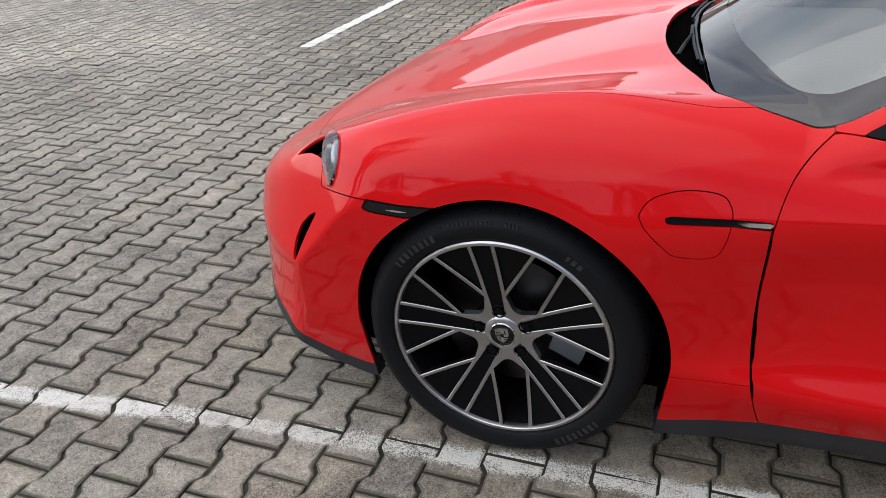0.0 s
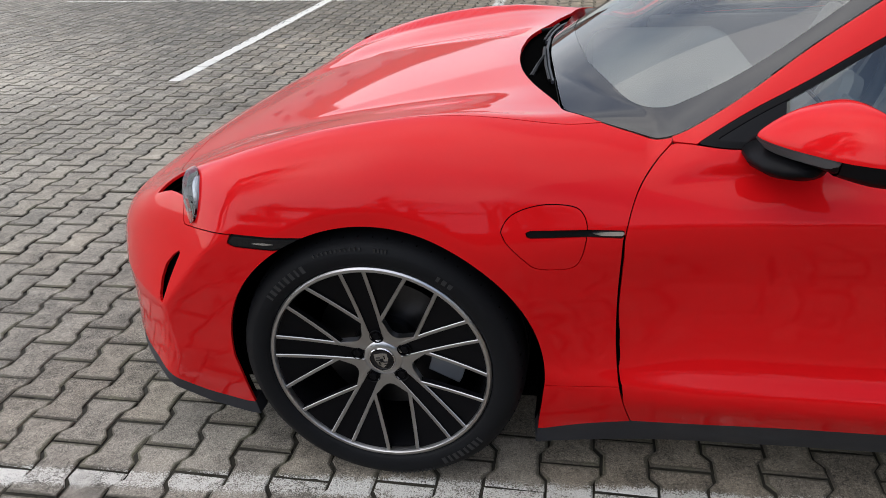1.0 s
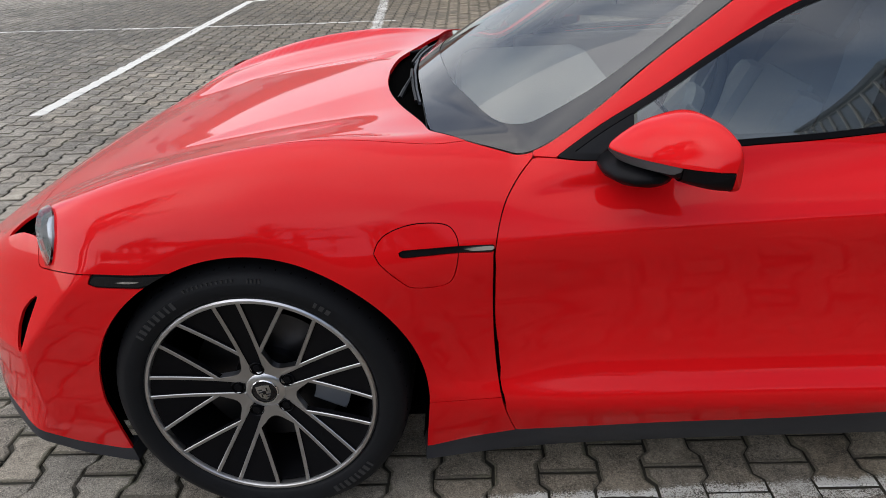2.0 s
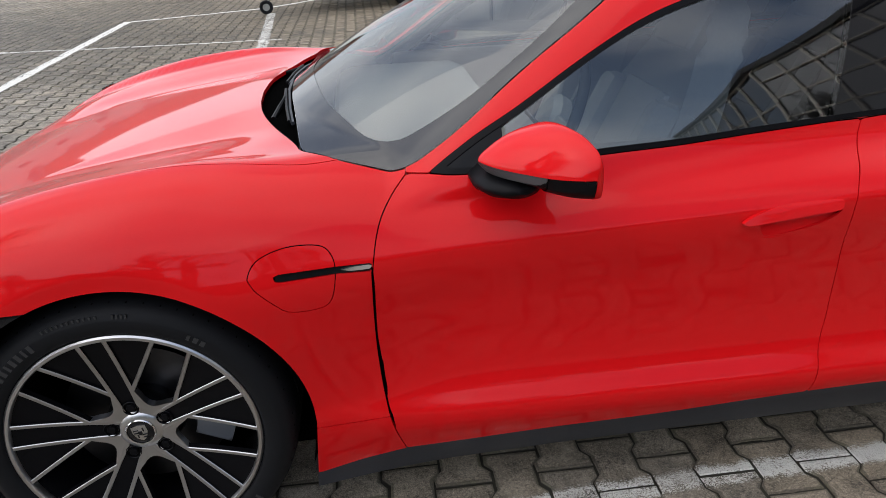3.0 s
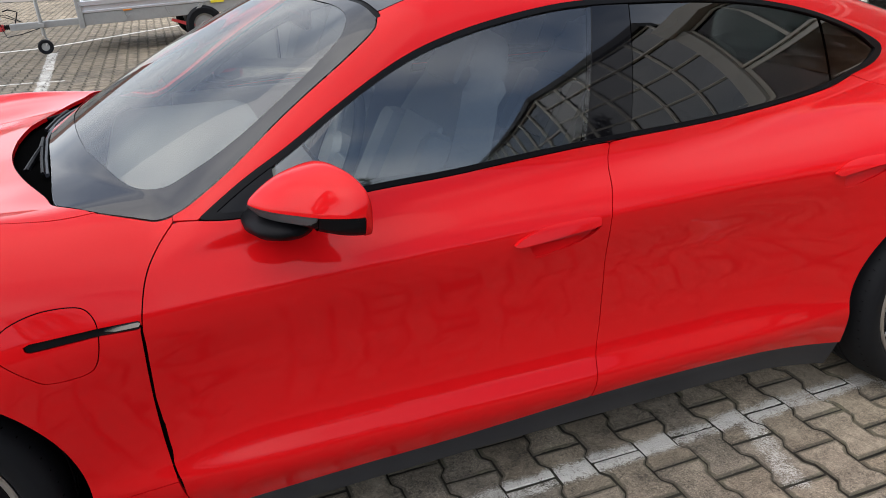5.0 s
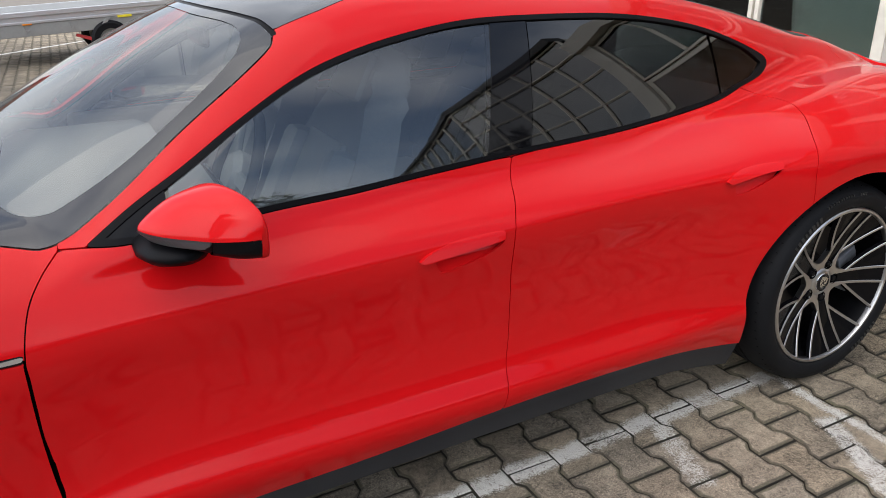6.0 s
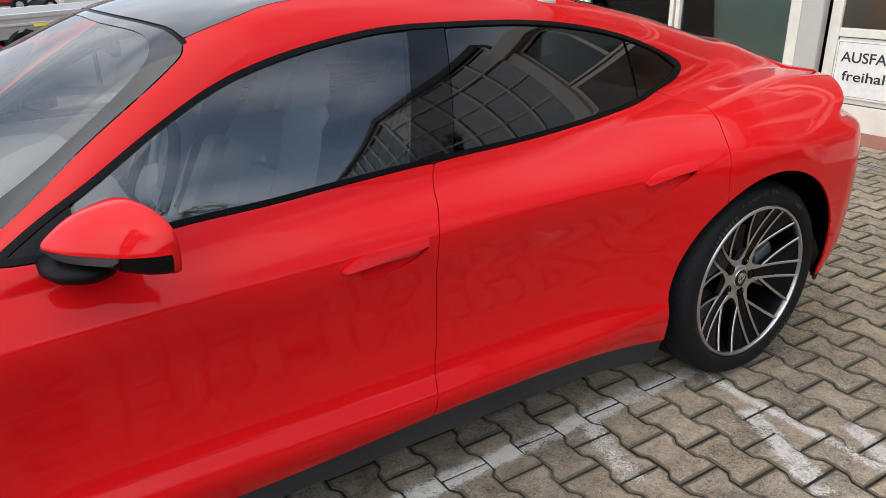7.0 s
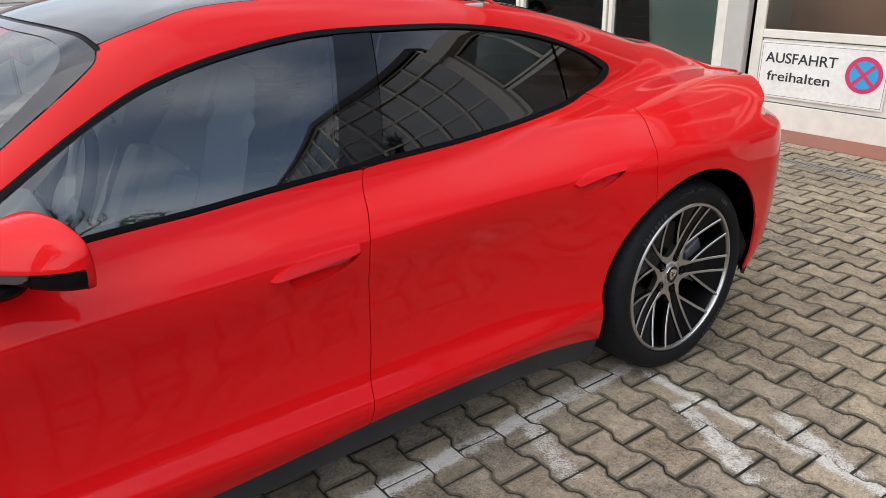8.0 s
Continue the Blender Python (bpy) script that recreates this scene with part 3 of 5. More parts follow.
def roof_normals(v):
    """Normals of the roof glass, which runs flat to its edge."""
    n = sweep_normals(v) - .5 * body_normals(v)
    return n / np.linalg.norm(n, axis=1, keepdims=True)


panel("windscreen", SCREEN_GLASS, car, [top(SCREEN, -.003), above(.7)], lift=-.003, whole=True, depth=0, shade=sweep_normals)
panel("roof_seal", TRIM_BLACK, car, [top(SEAL, .002), outside(top(SCREEN), -.004), above(1.15)], lift=-.004, whole=True, depth=0)
ROOF_BLACK = material("roof_black", (.010, .010, .012), .06)
panel("roof_glass", ROOF_BLACK, car, [top(ROOF, -.003), above(.9)], lift=-.001, whole=True, shade=roof_normals)
panel("rear_screen", DARK_GLASS, car, [top(REAR_SCREEN, -.003), above(.9)], lift=-.003, whole=True, depth=0)
FRAME = lambda v: side(WINDOWS, -.013)(v) + .018 * ease(v[:, 0], 2.76, 2.88)
panel("window_trim", TRIM_BLACK, car, [side(WINDOWS, -.001), outside(FRAME)], lift=.001, depth=.02)
PILLAR_BLACK = material("pillar_black", (.004, .004, .005), .03)
PILLAR_BLACK.node_tree.nodes["Principled BSDF"].inputs["Specular IOR Level"].default_value = .45
PILLAR = np.array([(1.7715, 1.33), (1.6415, .90), (1.7825, .90), (1.8855, 1.33)])
panel("pillar_cover", PILLAR_BLACK, car, [FRAME, side(PILLAR)], lift=-.003)
# dark backing added so that no light shows past the pillar cover
panel("pillar_backing", DARK, car, [FRAME, side(PILLAR, .010)], lift=-.010, depth=.004)
PANE_FRONT = np.array([(.88, 1.2), (.872, .85), (1.624, .85), (1.772, 1.31)])
PANE_REAR = np.array([(1.886, 1.31), (1.772, .85), (2.60, .85), (2.588, 1.31)])
SAIL_BLACK = material("sail_black", (.004, .004, .005), .12)
SAIL_BLACK.node_tree.nodes["Principled BSDF"].inputs["Specular IOR Level"].default_value = .15
panel("sail_panel", SAIL_BLACK, car, [FRAME, ahead(.868)], lift=-.003)
panel("front_window", SIDE_GLASS, car, [FRAME, side(PANE_FRONT)], lift=-.005, depth=0)
panel("rear_window", DARK_GLASS, car, [FRAME, side(PANE_REAR)], lift=-.005, depth=0)
panel("quarter_window", DARK_GLASS, car, [FRAME, behind(2.606)], lift=-.005, depth=0)
# near-black inner shell for the shade in the gaps, open at windows and wheels
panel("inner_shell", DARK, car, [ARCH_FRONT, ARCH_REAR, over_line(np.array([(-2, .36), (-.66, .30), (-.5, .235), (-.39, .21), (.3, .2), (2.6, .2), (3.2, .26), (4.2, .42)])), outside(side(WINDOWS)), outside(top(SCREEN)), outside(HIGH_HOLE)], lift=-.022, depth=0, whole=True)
# ---------------------------------------------------------------- wheels
DISH = {"sink": 0.0}           # how far the hub stands in from its usual depth


def FACE(r):
    return -.006 + DISH["sink"] - (.040 + DISH["sink"]) * (min(r, .27) / .266) ** (1.7 + 40 * DISH["sink"])


def add_ridge(bm, flank, points, width=.0098, deep=.016):
    """A bar of the wheel's face through points (x, z), following its dish: a machined face on bm, painted sides on flank."""
    face, sides = [], []
    pts = [Vector((a, b)) for a, b in points]
    for i, p in enumerate(pts):
        d = (pts[min(i + 1, len(pts) - 1)] - pts[max(i - 1, 0)]).normalized()
        side_way = Vector((-d.y, d.x)) * width
        y = FACE(p.length)
        put = lambda mesh, k, h: mesh.verts.new((p.x + k * side_way.x, h, p.y + k * side_way.y))
        face.append([put(bm, -.5, y + .0015), put(bm, -.36, y), put(bm, .36, y), put(bm, .5, y + .0015), put(bm, .4, y + .004), put(bm, -.4, y + .004)])
        sides.append([put(flank, -.5, y + .0017), put(flank, .5, y + .0017), put(flank, .62, y + deep), put(flank, -.62, y + deep)])
    for mesh, rings in ((bm, face), (flank, sides)):
        n = len(rings[0])
        for p, q in zip(rings, rings[1:]):
            for k in range(n):
                mesh.faces.new((p[k], p[(k + 1) % n], q[(k + 1) % n], q[k]))
        mesh.faces.new(rings[0])
        mesh.faces.new(rings[-1][::-1])


def polar(r, degrees):
    return (r * math.sin(radians(degrees)), r * math.cos(radians(degrees)))


def stretch(a, b, n=7):
    return [(a[0] + (b[0] - a[0]) * i / n, a[1] + (b[1] - a[1]) * i / n) for i in range(n + 1)]


def face_plate(bm, outline, sunk, thick):
    """A plate of the wheel's face behind the ridges, following the dish."""
    low = [bm.verts.new((x, FACE(math.hypot(x, z)) + sunk, z)) for x, z in outline]
    high = [bm.verts.new((x, FACE(math.hypot(x, z)) + sunk + thick, z)) for x, z in outline]
    bm.faces.new(low)
    bm.faces.new(high[::-1])
    for i in range(len(low)):
        j = (i + 1) % len(low)
        bm.faces.new((low[i], high[i], high[j], low[j]))


def wheel(x, y, z, turn, wide, sink=0.0, mirror_side=False):
    DISH["sink"] = sink
    w = tagged(new("wheel"), "two-tone alloy wheel with low black tyre")
    w.parent = car
    w.matrix_basis = pose(x, y, z, 0, turn, 0) if not mirror_side else pose(x, y, z, 0, turn, 180)
    groove = lambda a: [(.3585, a - .006), (.351, a - .004), (.351, a + .004), (.3585, a + .006)]
    tyre = lathe([(.262, -.025), (.2795, -.040), (.284, -.050), (.288, -.0525), (.300, -.0585), (.318, -.0585), (.322, -.0575), (.336, -.050), (.348, -.035), (.355, -.012), (.3575, .012)]
                 + sum((groove(.012 + wide * f) for f in (.2, .4, .6, .8)), [])
                 + [(.3575, wide), (.355, wide + .02), (.34, wide + .042), (.30, wide + .05), (.262, wide + .03)], 96, close=True)
    part("tyre", tyre, RUBBER, w, smooth=True)
    # thin near-black bars that stand for the shaded sipes of the tread's shoulder
    blocks = bmesh.new()
    for i in range(64):
        a = 2 * math.pi * i / 64
        add_box(blocks, (-.0012, -.033, .338), (.0012, .0, .3502), 0, Matrix.Rotation(a, 4, "Y"))
    tagged(part("sipe_bars", blocks, DARK, w), kind="stuff")
    part("rim_lip", lathe([(.2655, -.030), (.266, -.0465), (.2685, -.0505), (.275, -.0505), (.279, -.047), (.2805, -.036)], 96, close=True), RIM_SILVER, w, smooth=True)
    part("rim_barrel", lathe([(.264, -.032), (.258, -.01), (.250, .05), (.246, .17), (.262, .19), (.266, .16), (.262, .0)], 72, close=True), RIM_BLACK, w, smooth=True)
    # five spokes: a sunk black channel between two bright ridges that fork towards the lip
    ridges, plates = bmesh.new(), bmesh.new()
    root = {s: (s * .0185, .046) for s in (-1, 1)}
    fork = {s: (s * .0225, .115) for s in (-1, 1)}
    tip = {s: polar(.2665, s * 6.2) for s in (-1, 1)}
    arm = {s: polar(.2665, s * 27.5) for s in (-1, 1)}
    for s in (-1, 1):
        add_ridge(ridges, plates, stretch(root[s], fork[s], 4)[:-1] + stretch(fork[s], tip[s], 8))
        add_ridge(ridges, plates, stretch((fork[s][0], fork[s][1] - .004), arm[s], 8))
    for s in (-1, 1):
        tri = stretch(fork[s], arm[s], 6) + [polar(.2665, s * (27.5 - 21.3 * i / 5)) for i in range(1, 6)] + stretch(tip[s], fork[s], 6)[1:-1]
        face_plate(plates, tri, .007, .012)
    channel = stretch(root[-1], fork[-1], 3)[:-1] + stretch(fork[-1], tip[-1], 6) + stretch(tip[1], fork[1], 6)[:-1] + stretch(fork[1], root[1], 3)
    face_plate(plates, channel, .006, .016)
    # bright web that joins neighbouring spokes at the hub
    face_plate(ridges, [(.0195, .040), (.0215, .080), (.0255, .116), polar(.097, 19), polar(.085, 24), polar(.078, 30), polar(.076, 36.1), polar(.04, 36.1)], .0005, .02)
    face_plate(ridges, [(-.0195, .040), (-.0215, .080), (-.0255, .116), polar(.097, -19), polar(.085, -24), polar(.078, -30), polar(.076, -36.1), polar(.04, -36.1)], .0005, .02)
    spoke = part("spoke", ridges, RIM_SILVER, w, "machined silver spoke edge")
    insert = part("spoke_inlay", plates, RIM_BLACK, w, "gloss black spoke inlay")
    nut = part("lug_nut", lathe([(.0, -.001), (.0092, -.001), (.0105, .001), (.0105, .02), (.0145, .021), (.0145, .03)], 6), TRIM_BLACK, w)
    nut.matrix_basis = pose(0, sink - .010, .065)
    cup = part("lug_seat", lathe([(.0158, -.0055), (.0172, -.0065), (.0186, -.0055), (.0186, .02), (.0158, .02)], 20, close=True), RIM_BLACK, w)
    cup.matrix_basis = pose(0, sink - .004, .065)
    for k in range(1, 5):
        for ob in (spoke, insert, nut, cup):
            other = ob.copy()
            scene.collection.objects.link(other)
            other.parent = w
            other.matrix_basis = Matrix.Rotation(radians(72 * k), 4, "Y") @ ob.matrix_basis
    hub = part("hub", lathe([(.0345, -.0125), (.046, -.0105), (.052, -.004), (.052, .03), (.0345, .03)], 40, close=True), RIM_SILVER, w, smooth=True)
    cap = part("hub_cap", lathe([(.0, -.0155), (.027, -.0145), (.0305, -.0125), (.0305, .01)], 40), GLOSS_BLACK, w, smooth=True)
    ring = part("cap_ring", lathe([(.031, .0), (.031, -.0155), (.0325, -.016), (.034, -.0145), (.034, .0)], 40, close=True), CHROME, w, smooth=True)
    for ob in (hub, cap, ring):
        ob.matrix_basis = pose(0, sink, 0)
    shape = [(-.012, .014), (0, .0155), (.012, .014), (.0125, .002), (.008, -.010), (0, -.016), (-.008, -.010), (-.0125, .002)]
    shield = slab([(1.4 * a, 1.35 * b) for a, b in shape], -.0178, -.014)
    part("shield", shield, CHROME, cap, "plain silver shield")
    bars = bmesh.new()
    for px, pz, pw, ph in ((-.006, .006, .008, .002), (-.006, .001, .008, .002), (.006, -.004, .008, .002), (.006, -.009, .006, .002), (.006, .006, .002, .007), (-.005, -.006, .002, .006), (0, 0, .006, .007)):
        add_box(bars, (1.4 * px - .7 * pw, -.0186, 1.35 * pz - .7 * ph), (1.4 * px + .7 * pw, -.0175, 1.35 * pz + .7 * ph))
    part("shield_bars", bars, GLOSS_BLACK, cap)
    part("brake_disc", lathe([(.05, .035), (.085, .035), (.088, .055), (.185, .055), (.185, .085), (.05, .085)], 64), STEEL, w, smooth=True).matrix_basis = pose(0, sink, 0)
    spin = Matrix.Rotation(radians(-turn), 4, "Y")
    a, b, n = 64, 116, 8
    inner = [polar(.118, a + (b - a) * i / n) for i in range(n + 1)]
    outer = [polar(.205, b + (a - b) * i / n) for i in range(n + 1)]
    ring = slab(inner + outer, .028, .112, bevel=.006)
    ring.transform(spin)
    part("brake_caliper", ring, CALIPER, w, "grey brake caliper")
    hub_carrier = lathe([(.0, .09), (.10, .09), (.12, .12), (.0, .16)], 20)
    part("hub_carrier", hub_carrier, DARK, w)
    # raised marks on the sidewall, as plain bars
    marks = bmesh.new()
    for start, count, step, lo, hi, deep in ((-52, 8, 3.2, .3025, .3205, -.0602), (-22, 11, 2.0, .3255, .3325, -.0572), (4, 4, 1.5, .324, .333, -.0576), (32, 3, 3.0, .3035, .316, -.0600),
                                             (128, 8, 3.2, .3025, .3205, -.0602), (158, 11, 2.0, .3255, .3325, -.0572)):
        for i in range(count):
            half = .0021 if hi > .33 else .0050 if i % 3 else .0034
            add_box(marks, (-half, deep, lo), (half, -.050, hi), .0, Matrix.Rotation(radians(start + i * step - turn), 4, "Y"))
    tagged(part("sidewall_relief", marks, MARK_RUBBER, w), kind="stuff")
    return w


wheel(0, -.868, .357, -9, .17)
wheel(2.9, -.886, .357, 20, .20, .014)
wheel(0, .868, .357, 20, .17, 0, True)
wheel(2.9, .886, .357, 20, .20, .014, True)
# wheel housings
for cx, cz, r, lo, hi, start in ((.012, .355, .398, .50, .875, .13), (2.892, .365, .409, .48, .885, .05)):
    for s in (-1, 1):
        bm = bmesh.new()
        rows = []
        for i in range(25):
            a = math.pi * (-start + i / 24 * (1.17 + start))
            rows.append([bm.verts.new((cx + r * math.cos(a), s * y, cz + r * math.sin(a))) for y in (lo, hi - .10 * min(1, max(0, -3 * math.sin(a))) * (a > 2))])
        for p, q in zip(rows, rows[1:]):
            bm.faces.new((p[0], p[1], q[1], q[0]))
        bm.faces.new([p[0] for p in rows])
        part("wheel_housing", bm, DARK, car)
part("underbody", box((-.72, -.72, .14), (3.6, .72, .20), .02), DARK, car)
# plate added under the floor to keep light off the ground by the sills
part("floor_shade_plate", box((.47, -.80, .165), (2.42, .80, .20), .01), DARK, car)
# ---------------------------------------------------------------- details of the body
# headlamp: a dark recess ahead of a curved clear lens
LAMP_LENS = closed_curve([(-.470, .777), (-.440, .799), (-.417, .835), (-.408, .869), (-.413, .888), (-.425, .891), (-.440, .870), (-.457, .845), (-.468, .812)], 3)
panel("headlamp_recess", TRIM_BLACK, car, [above(.66), ahead(-.38), top(LAMP_HOLE, .004)], lift=-.035, depth=0)
LAMP_SILVER = material("lamp_silver", (.42, .44, .47), .25, metal=.6)
headlamp = panel("headlamp", LENS, car, [above(.66), ahead(-.38), top(LAMP_LENS, .002)], lift=.006, depth=.012, label="clear headlamp lens")
for k in range(3):
    f = .30 + .26 * k
    bm = bmesh.new()
    bmesh.ops.create_icosphere(bm, subdivisions=2, radius=.006, matrix=Matrix.Translation((-.452 + .030 * f, -(.782 + .100 * f), .795 - .085 * f)))
    part("lamp_reflector", bm, LAMP_SILVER, headlamp, "silver lamp reflector", smooth=True)
panel("lamp_bowl", LAMP_SILVER, car, [above(.66), ahead(-.38), top(LAMP_LENS, -.002)], lift=-.018, depth=0, label="silver headlamp bowl")
# silver blade at the end of the vent slot
BLADE = np.array([(.492, .7385), (.515, .7425), (.562, .7425), (.562, .733), (.515, .734)])
panel("vent_blade", CHROME, car, [side(BLADE)], lift=.001, depth=.006, label="silver vent blade")
# side marker: clear strip
panel("marker_lens", GLOSS_BLACK, car, [side(MARKER, -.0042), ARCH_FRONT], lift=.0005, depth=.003, label="dark glossy marker lens")
panel("marker_strip", CHROME, car, [side(np.array([(-.300, .7075), (-.303, .7045), (-.225, .6975), (-.190, .6985), (-.215, .7025)]))], lift=.0012, depth=.002, label="thin bright strip")

# door mirror
EDGE_GREY = material("edge_grey", (.075, .077, .082), .32, grain=.1, scale=300)
def mirror_shell():
    """The mirror's housing: sections along the car, each further out and further back; vertices and triangles."""
    out = (.850, .858, .872, .905, .945, .985, 1.015, 1.034, 1.045, 1.050)
    nose = (.86, .815, .800, .812, .842, .886, .922, .952, .975, .995)
    rear = (.92, .948, .963, .976, .989, 1.002, 1.012, 1.015, 1.010, 1.000)
    crown = (.955, .994, 1.013, 1.021, 1.021, 1.014, 1.000, .986, .970, .950)
    keel = (.925, .908, .902, .898, .894, .891, .893, .901, .914, .930)
    steps = np.linspace(0, len(out) - 1, 46)
    yy, xf, xr, zt, zb = (smooth_line(steps, range(len(out)), c) for c in (out, nose, rear, crown, keel))
    edge = .9395
    rows = []
    for y, f, r, t, b in zip(yy, xf, xr, zt, zb):
        w = r - f
        t = max(t, edge + .008)
        ring = closed_curve([(f, edge + .001), (f + .10 * w, edge + .32 * (t - edge)), (f + .40 * w, edge + .76 * (t - edge)), (f + .80 * w, t), (f + .93 * w, edge + .80 * (t - edge)), (r, edge + .25 * (t - edge)),
                             (r - .03 * w, edge + .80 * (b - edge)), (f + .85 * w, b), (f + .45 * w, b + .004), (f + .12 * w, edge + .55 * (b - edge))], 5)
        rows.append(np.stack([ring[:, 0], np.full(len(ring), -y), ring[:, 1]], 1))
    k, n = len(rows[0]), len(rows)
    ends = [rows[0].mean(0), rows[-1].mean(0) - (0, .002, 0)]
    v = np.concatenate(rows + [np.array(ends)])
    a = (np.arange(n - 1)[:, None] * k + np.arange(k)).ravel()
    b = (np.arange(n - 1)[:, None] * k + (np.arange(k) + 1) % k).ravel()
    i, last = np.arange(k), (n - 1) * k
    t = np.concatenate([np.stack([a, b + k, b], 1), np.stack([a, a + k, b + k], 1), np.stack([i, (i + 1) % k, 0 * i + n * k], 1), np.stack([last + (i + 1) % k, last + i, 0 * i + n * k + 1], 1)])
    return v, t


def soft_normals(v, t):
    n = np.zeros_like(v)
    f = np.cross(v[t[:, 1]] - v[t[:, 0]], v[t[:, 2]] - v[t[:, 0]])
    for i in range(3):
        np.add.at(n, t[:, i], f)
    return n / np.maximum(np.linalg.norm(n, axis=1, keepdims=True), 1e-9)


MV, MT = mirror_shell()
MID = MV.mean(0)
if (soft_normals(MV, MT) * (MV - MID)).sum() < 0:
    MT = MT[:, ::-1]
EDGE_LINE = np.array([(.70, .942), (.80, .941), (.911, .9385), (.998, .942), (1.001, .80), (1.06, .80)])
STRIP_LOW = np.array([(.70, .924), (.80, .922), (.905, .922), (.915, .937), (1.06, .937)])


def under_cap(v):
    return v[:, 2] + .001 - np.interp(v[:, 0], EDGE_LINE[:, 0], EDGE_LINE[:, 1])


def over_strip(v):
    return np.interp(v[:, 0], STRIP_LOW[:, 0], STRIP_LOW[:, 1]) - v[:, 2]


MIRROR_PIECES = (("cap", RED, [lambda v: -under_cap(v) + .002], 0, "red mirror cap"),
                 ("edge_strip", EDGE_GREY, [under_cap, over_strip, lambda v: v[:, 0] - .913], .003, "dark grey strip under the cap"),
                 ("rear_housing", TRIM_BLACK, [under_cap, lambda v: .915 - v[:, 0]], -.002, "black rear housing"),
                 ("lower_housing", TRIM_BLACK, [lambda v: -over_strip(v) + .002, lambda v: v[:, 0] - .913], -.005, "black lower mirror housing"))
for flip in (False, True):
    mirror = new("door_mirror")
    mirror.parent = car
    for nm, mt, rules, lift, words in MIRROR_PIECES:
        v, t = MV, MT
        for g in rules:
            v, t = clip(v, t, g(v))
        n = soft_normals(v, t)
        v = v + lift * n
        if lift > 0:                        # a strip with thickness
            inner = v - .008 * n
            e = np.concatenate([t[:, [0, 1]], t[:, [1, 2]], t[:, [2, 0]]])
            _, first, hits = np.unique(np.sort(e, 1), axis=0, return_index=True, return_counts=True)
            rim = e[first[hits == 1]]
            m = len(v)
            t = np.concatenate([t, np.stack([rim[:, 0], rim[:, 0] + m, rim[:, 1] + m], 1), np.stack([rim[:, 0], rim[:, 1] + m, rim[:, 1]], 1)])
            v, n = np.concatenate([v, inner]), np.concatenate([n, n])
        if flip:
            v, t, n = mirrored(v, t, n)
        link_mesh(nm, v, t, mt, mirror, n, words)
    s = -1 if not flip else 1
    arm = bmesh.new()
    add_tube(arm, [(.858, s * .77, .890), (.855, s * .82, .891), (.856, s * .87, .893), (.862, s * .915, .896), (.870, s * .945, .899), (.875, s * .957, .901)], [.042, .045, .045, .040, .028, .012], 20)
    bmesh.ops.scale(arm, vec=(1.5, 1, .60), space=Matrix.Translation((-.858, 0, -.893)), verts=arm.verts)
    part("arm", arm, TRIM_BLACK, mirror, smooth=True)

# wipers, lying in the hollow ahead of the screen
def skin(x, y, off=0.0):
    """A point on the body's top at x, y, lifted by off."""
    lo, hi = .5, 1.6
    for _ in range(30):
        mid = (lo + hi) / 2
        if body_field(np.array([[x, y, mid]]))[0] < 0:
            lo = mid
        else:
            hi = mid
    return Vector((x, y, lo + off))


for pivot, way in (((.322, -.27), [(.386, -.395), (.369, -.25), (.353, -.05), (.352, .13)]), ((.275, .27), [(.345, .08), (.356, .25), (.378, .38), (.43, .51)])):
    wiper = new("wiper")
    wiper.parent = car
    pts = [skin(x, y, -.008) for x, y in way]
    part("blade", tube(pts, .0055, 6), BLACK_PLASTIC, wiper)
    part("spine", tube([p + Vector((-.009, 0, .006)) for p in pts[:-1]], .004, 6), TRIM_BLACK, wiper)
    part("arm", tube([skin(*pivot, -.022), skin(pivot[0] + .012, pivot[1] + .07, -.012), pts[1].lerp(pts[2], .5) + Vector((-.012, 0, .006)), pts[2] + Vector((-.008, 0, .006))], [.008, .007, .006, .005], 8), TRIM_BLACK, wiper)
for y in (-.45, -.2, .05, .3, .5):
    part("cowl_rib", tube([skin(.285 + .32 * y * y, y, -.028), skin(.34 + .22 * y * y, y + .02, -.027)], .003, 5), TRIM_BLACK, car)
# printed black border of the windscreen
INNER_SCREEN = closed_curve([(.43, -.25), (.43, .0), (.445, .184), (.47, .333), (.496, .423), (.572, .613), (.635, .681), (.689, .699), (.782, .702), (.90, .680), (1.02, .642), (1.095, .590), (1.105, .48), (1.05, .25), (1.03, .0), (1.03, -.25)], 4)
panel("screen_border", FRIT, car, [top(SCREEN, -.004), above(.7), outside(top(INNER_SCREEN))], lift=-.0015, depth=0, whole=True, shade=sweep_normals)

# dark linings inside the screen's side edges
for s in (-1, 1):
    part("pillar_lining", tube([skin(x, s * (y - .012), -.062) for x, y in SCREEN_EDGE[::3]], .022, 8), CABIN_DARK, car, smooth=True)

# tail: light strip and lip
panel("light_strip", material("tail_lamp_red", (.25, .004, .006), .12), car, [behind(3.4), above(.845), below(.888)], lift=-.001, depth=0, whole=True)

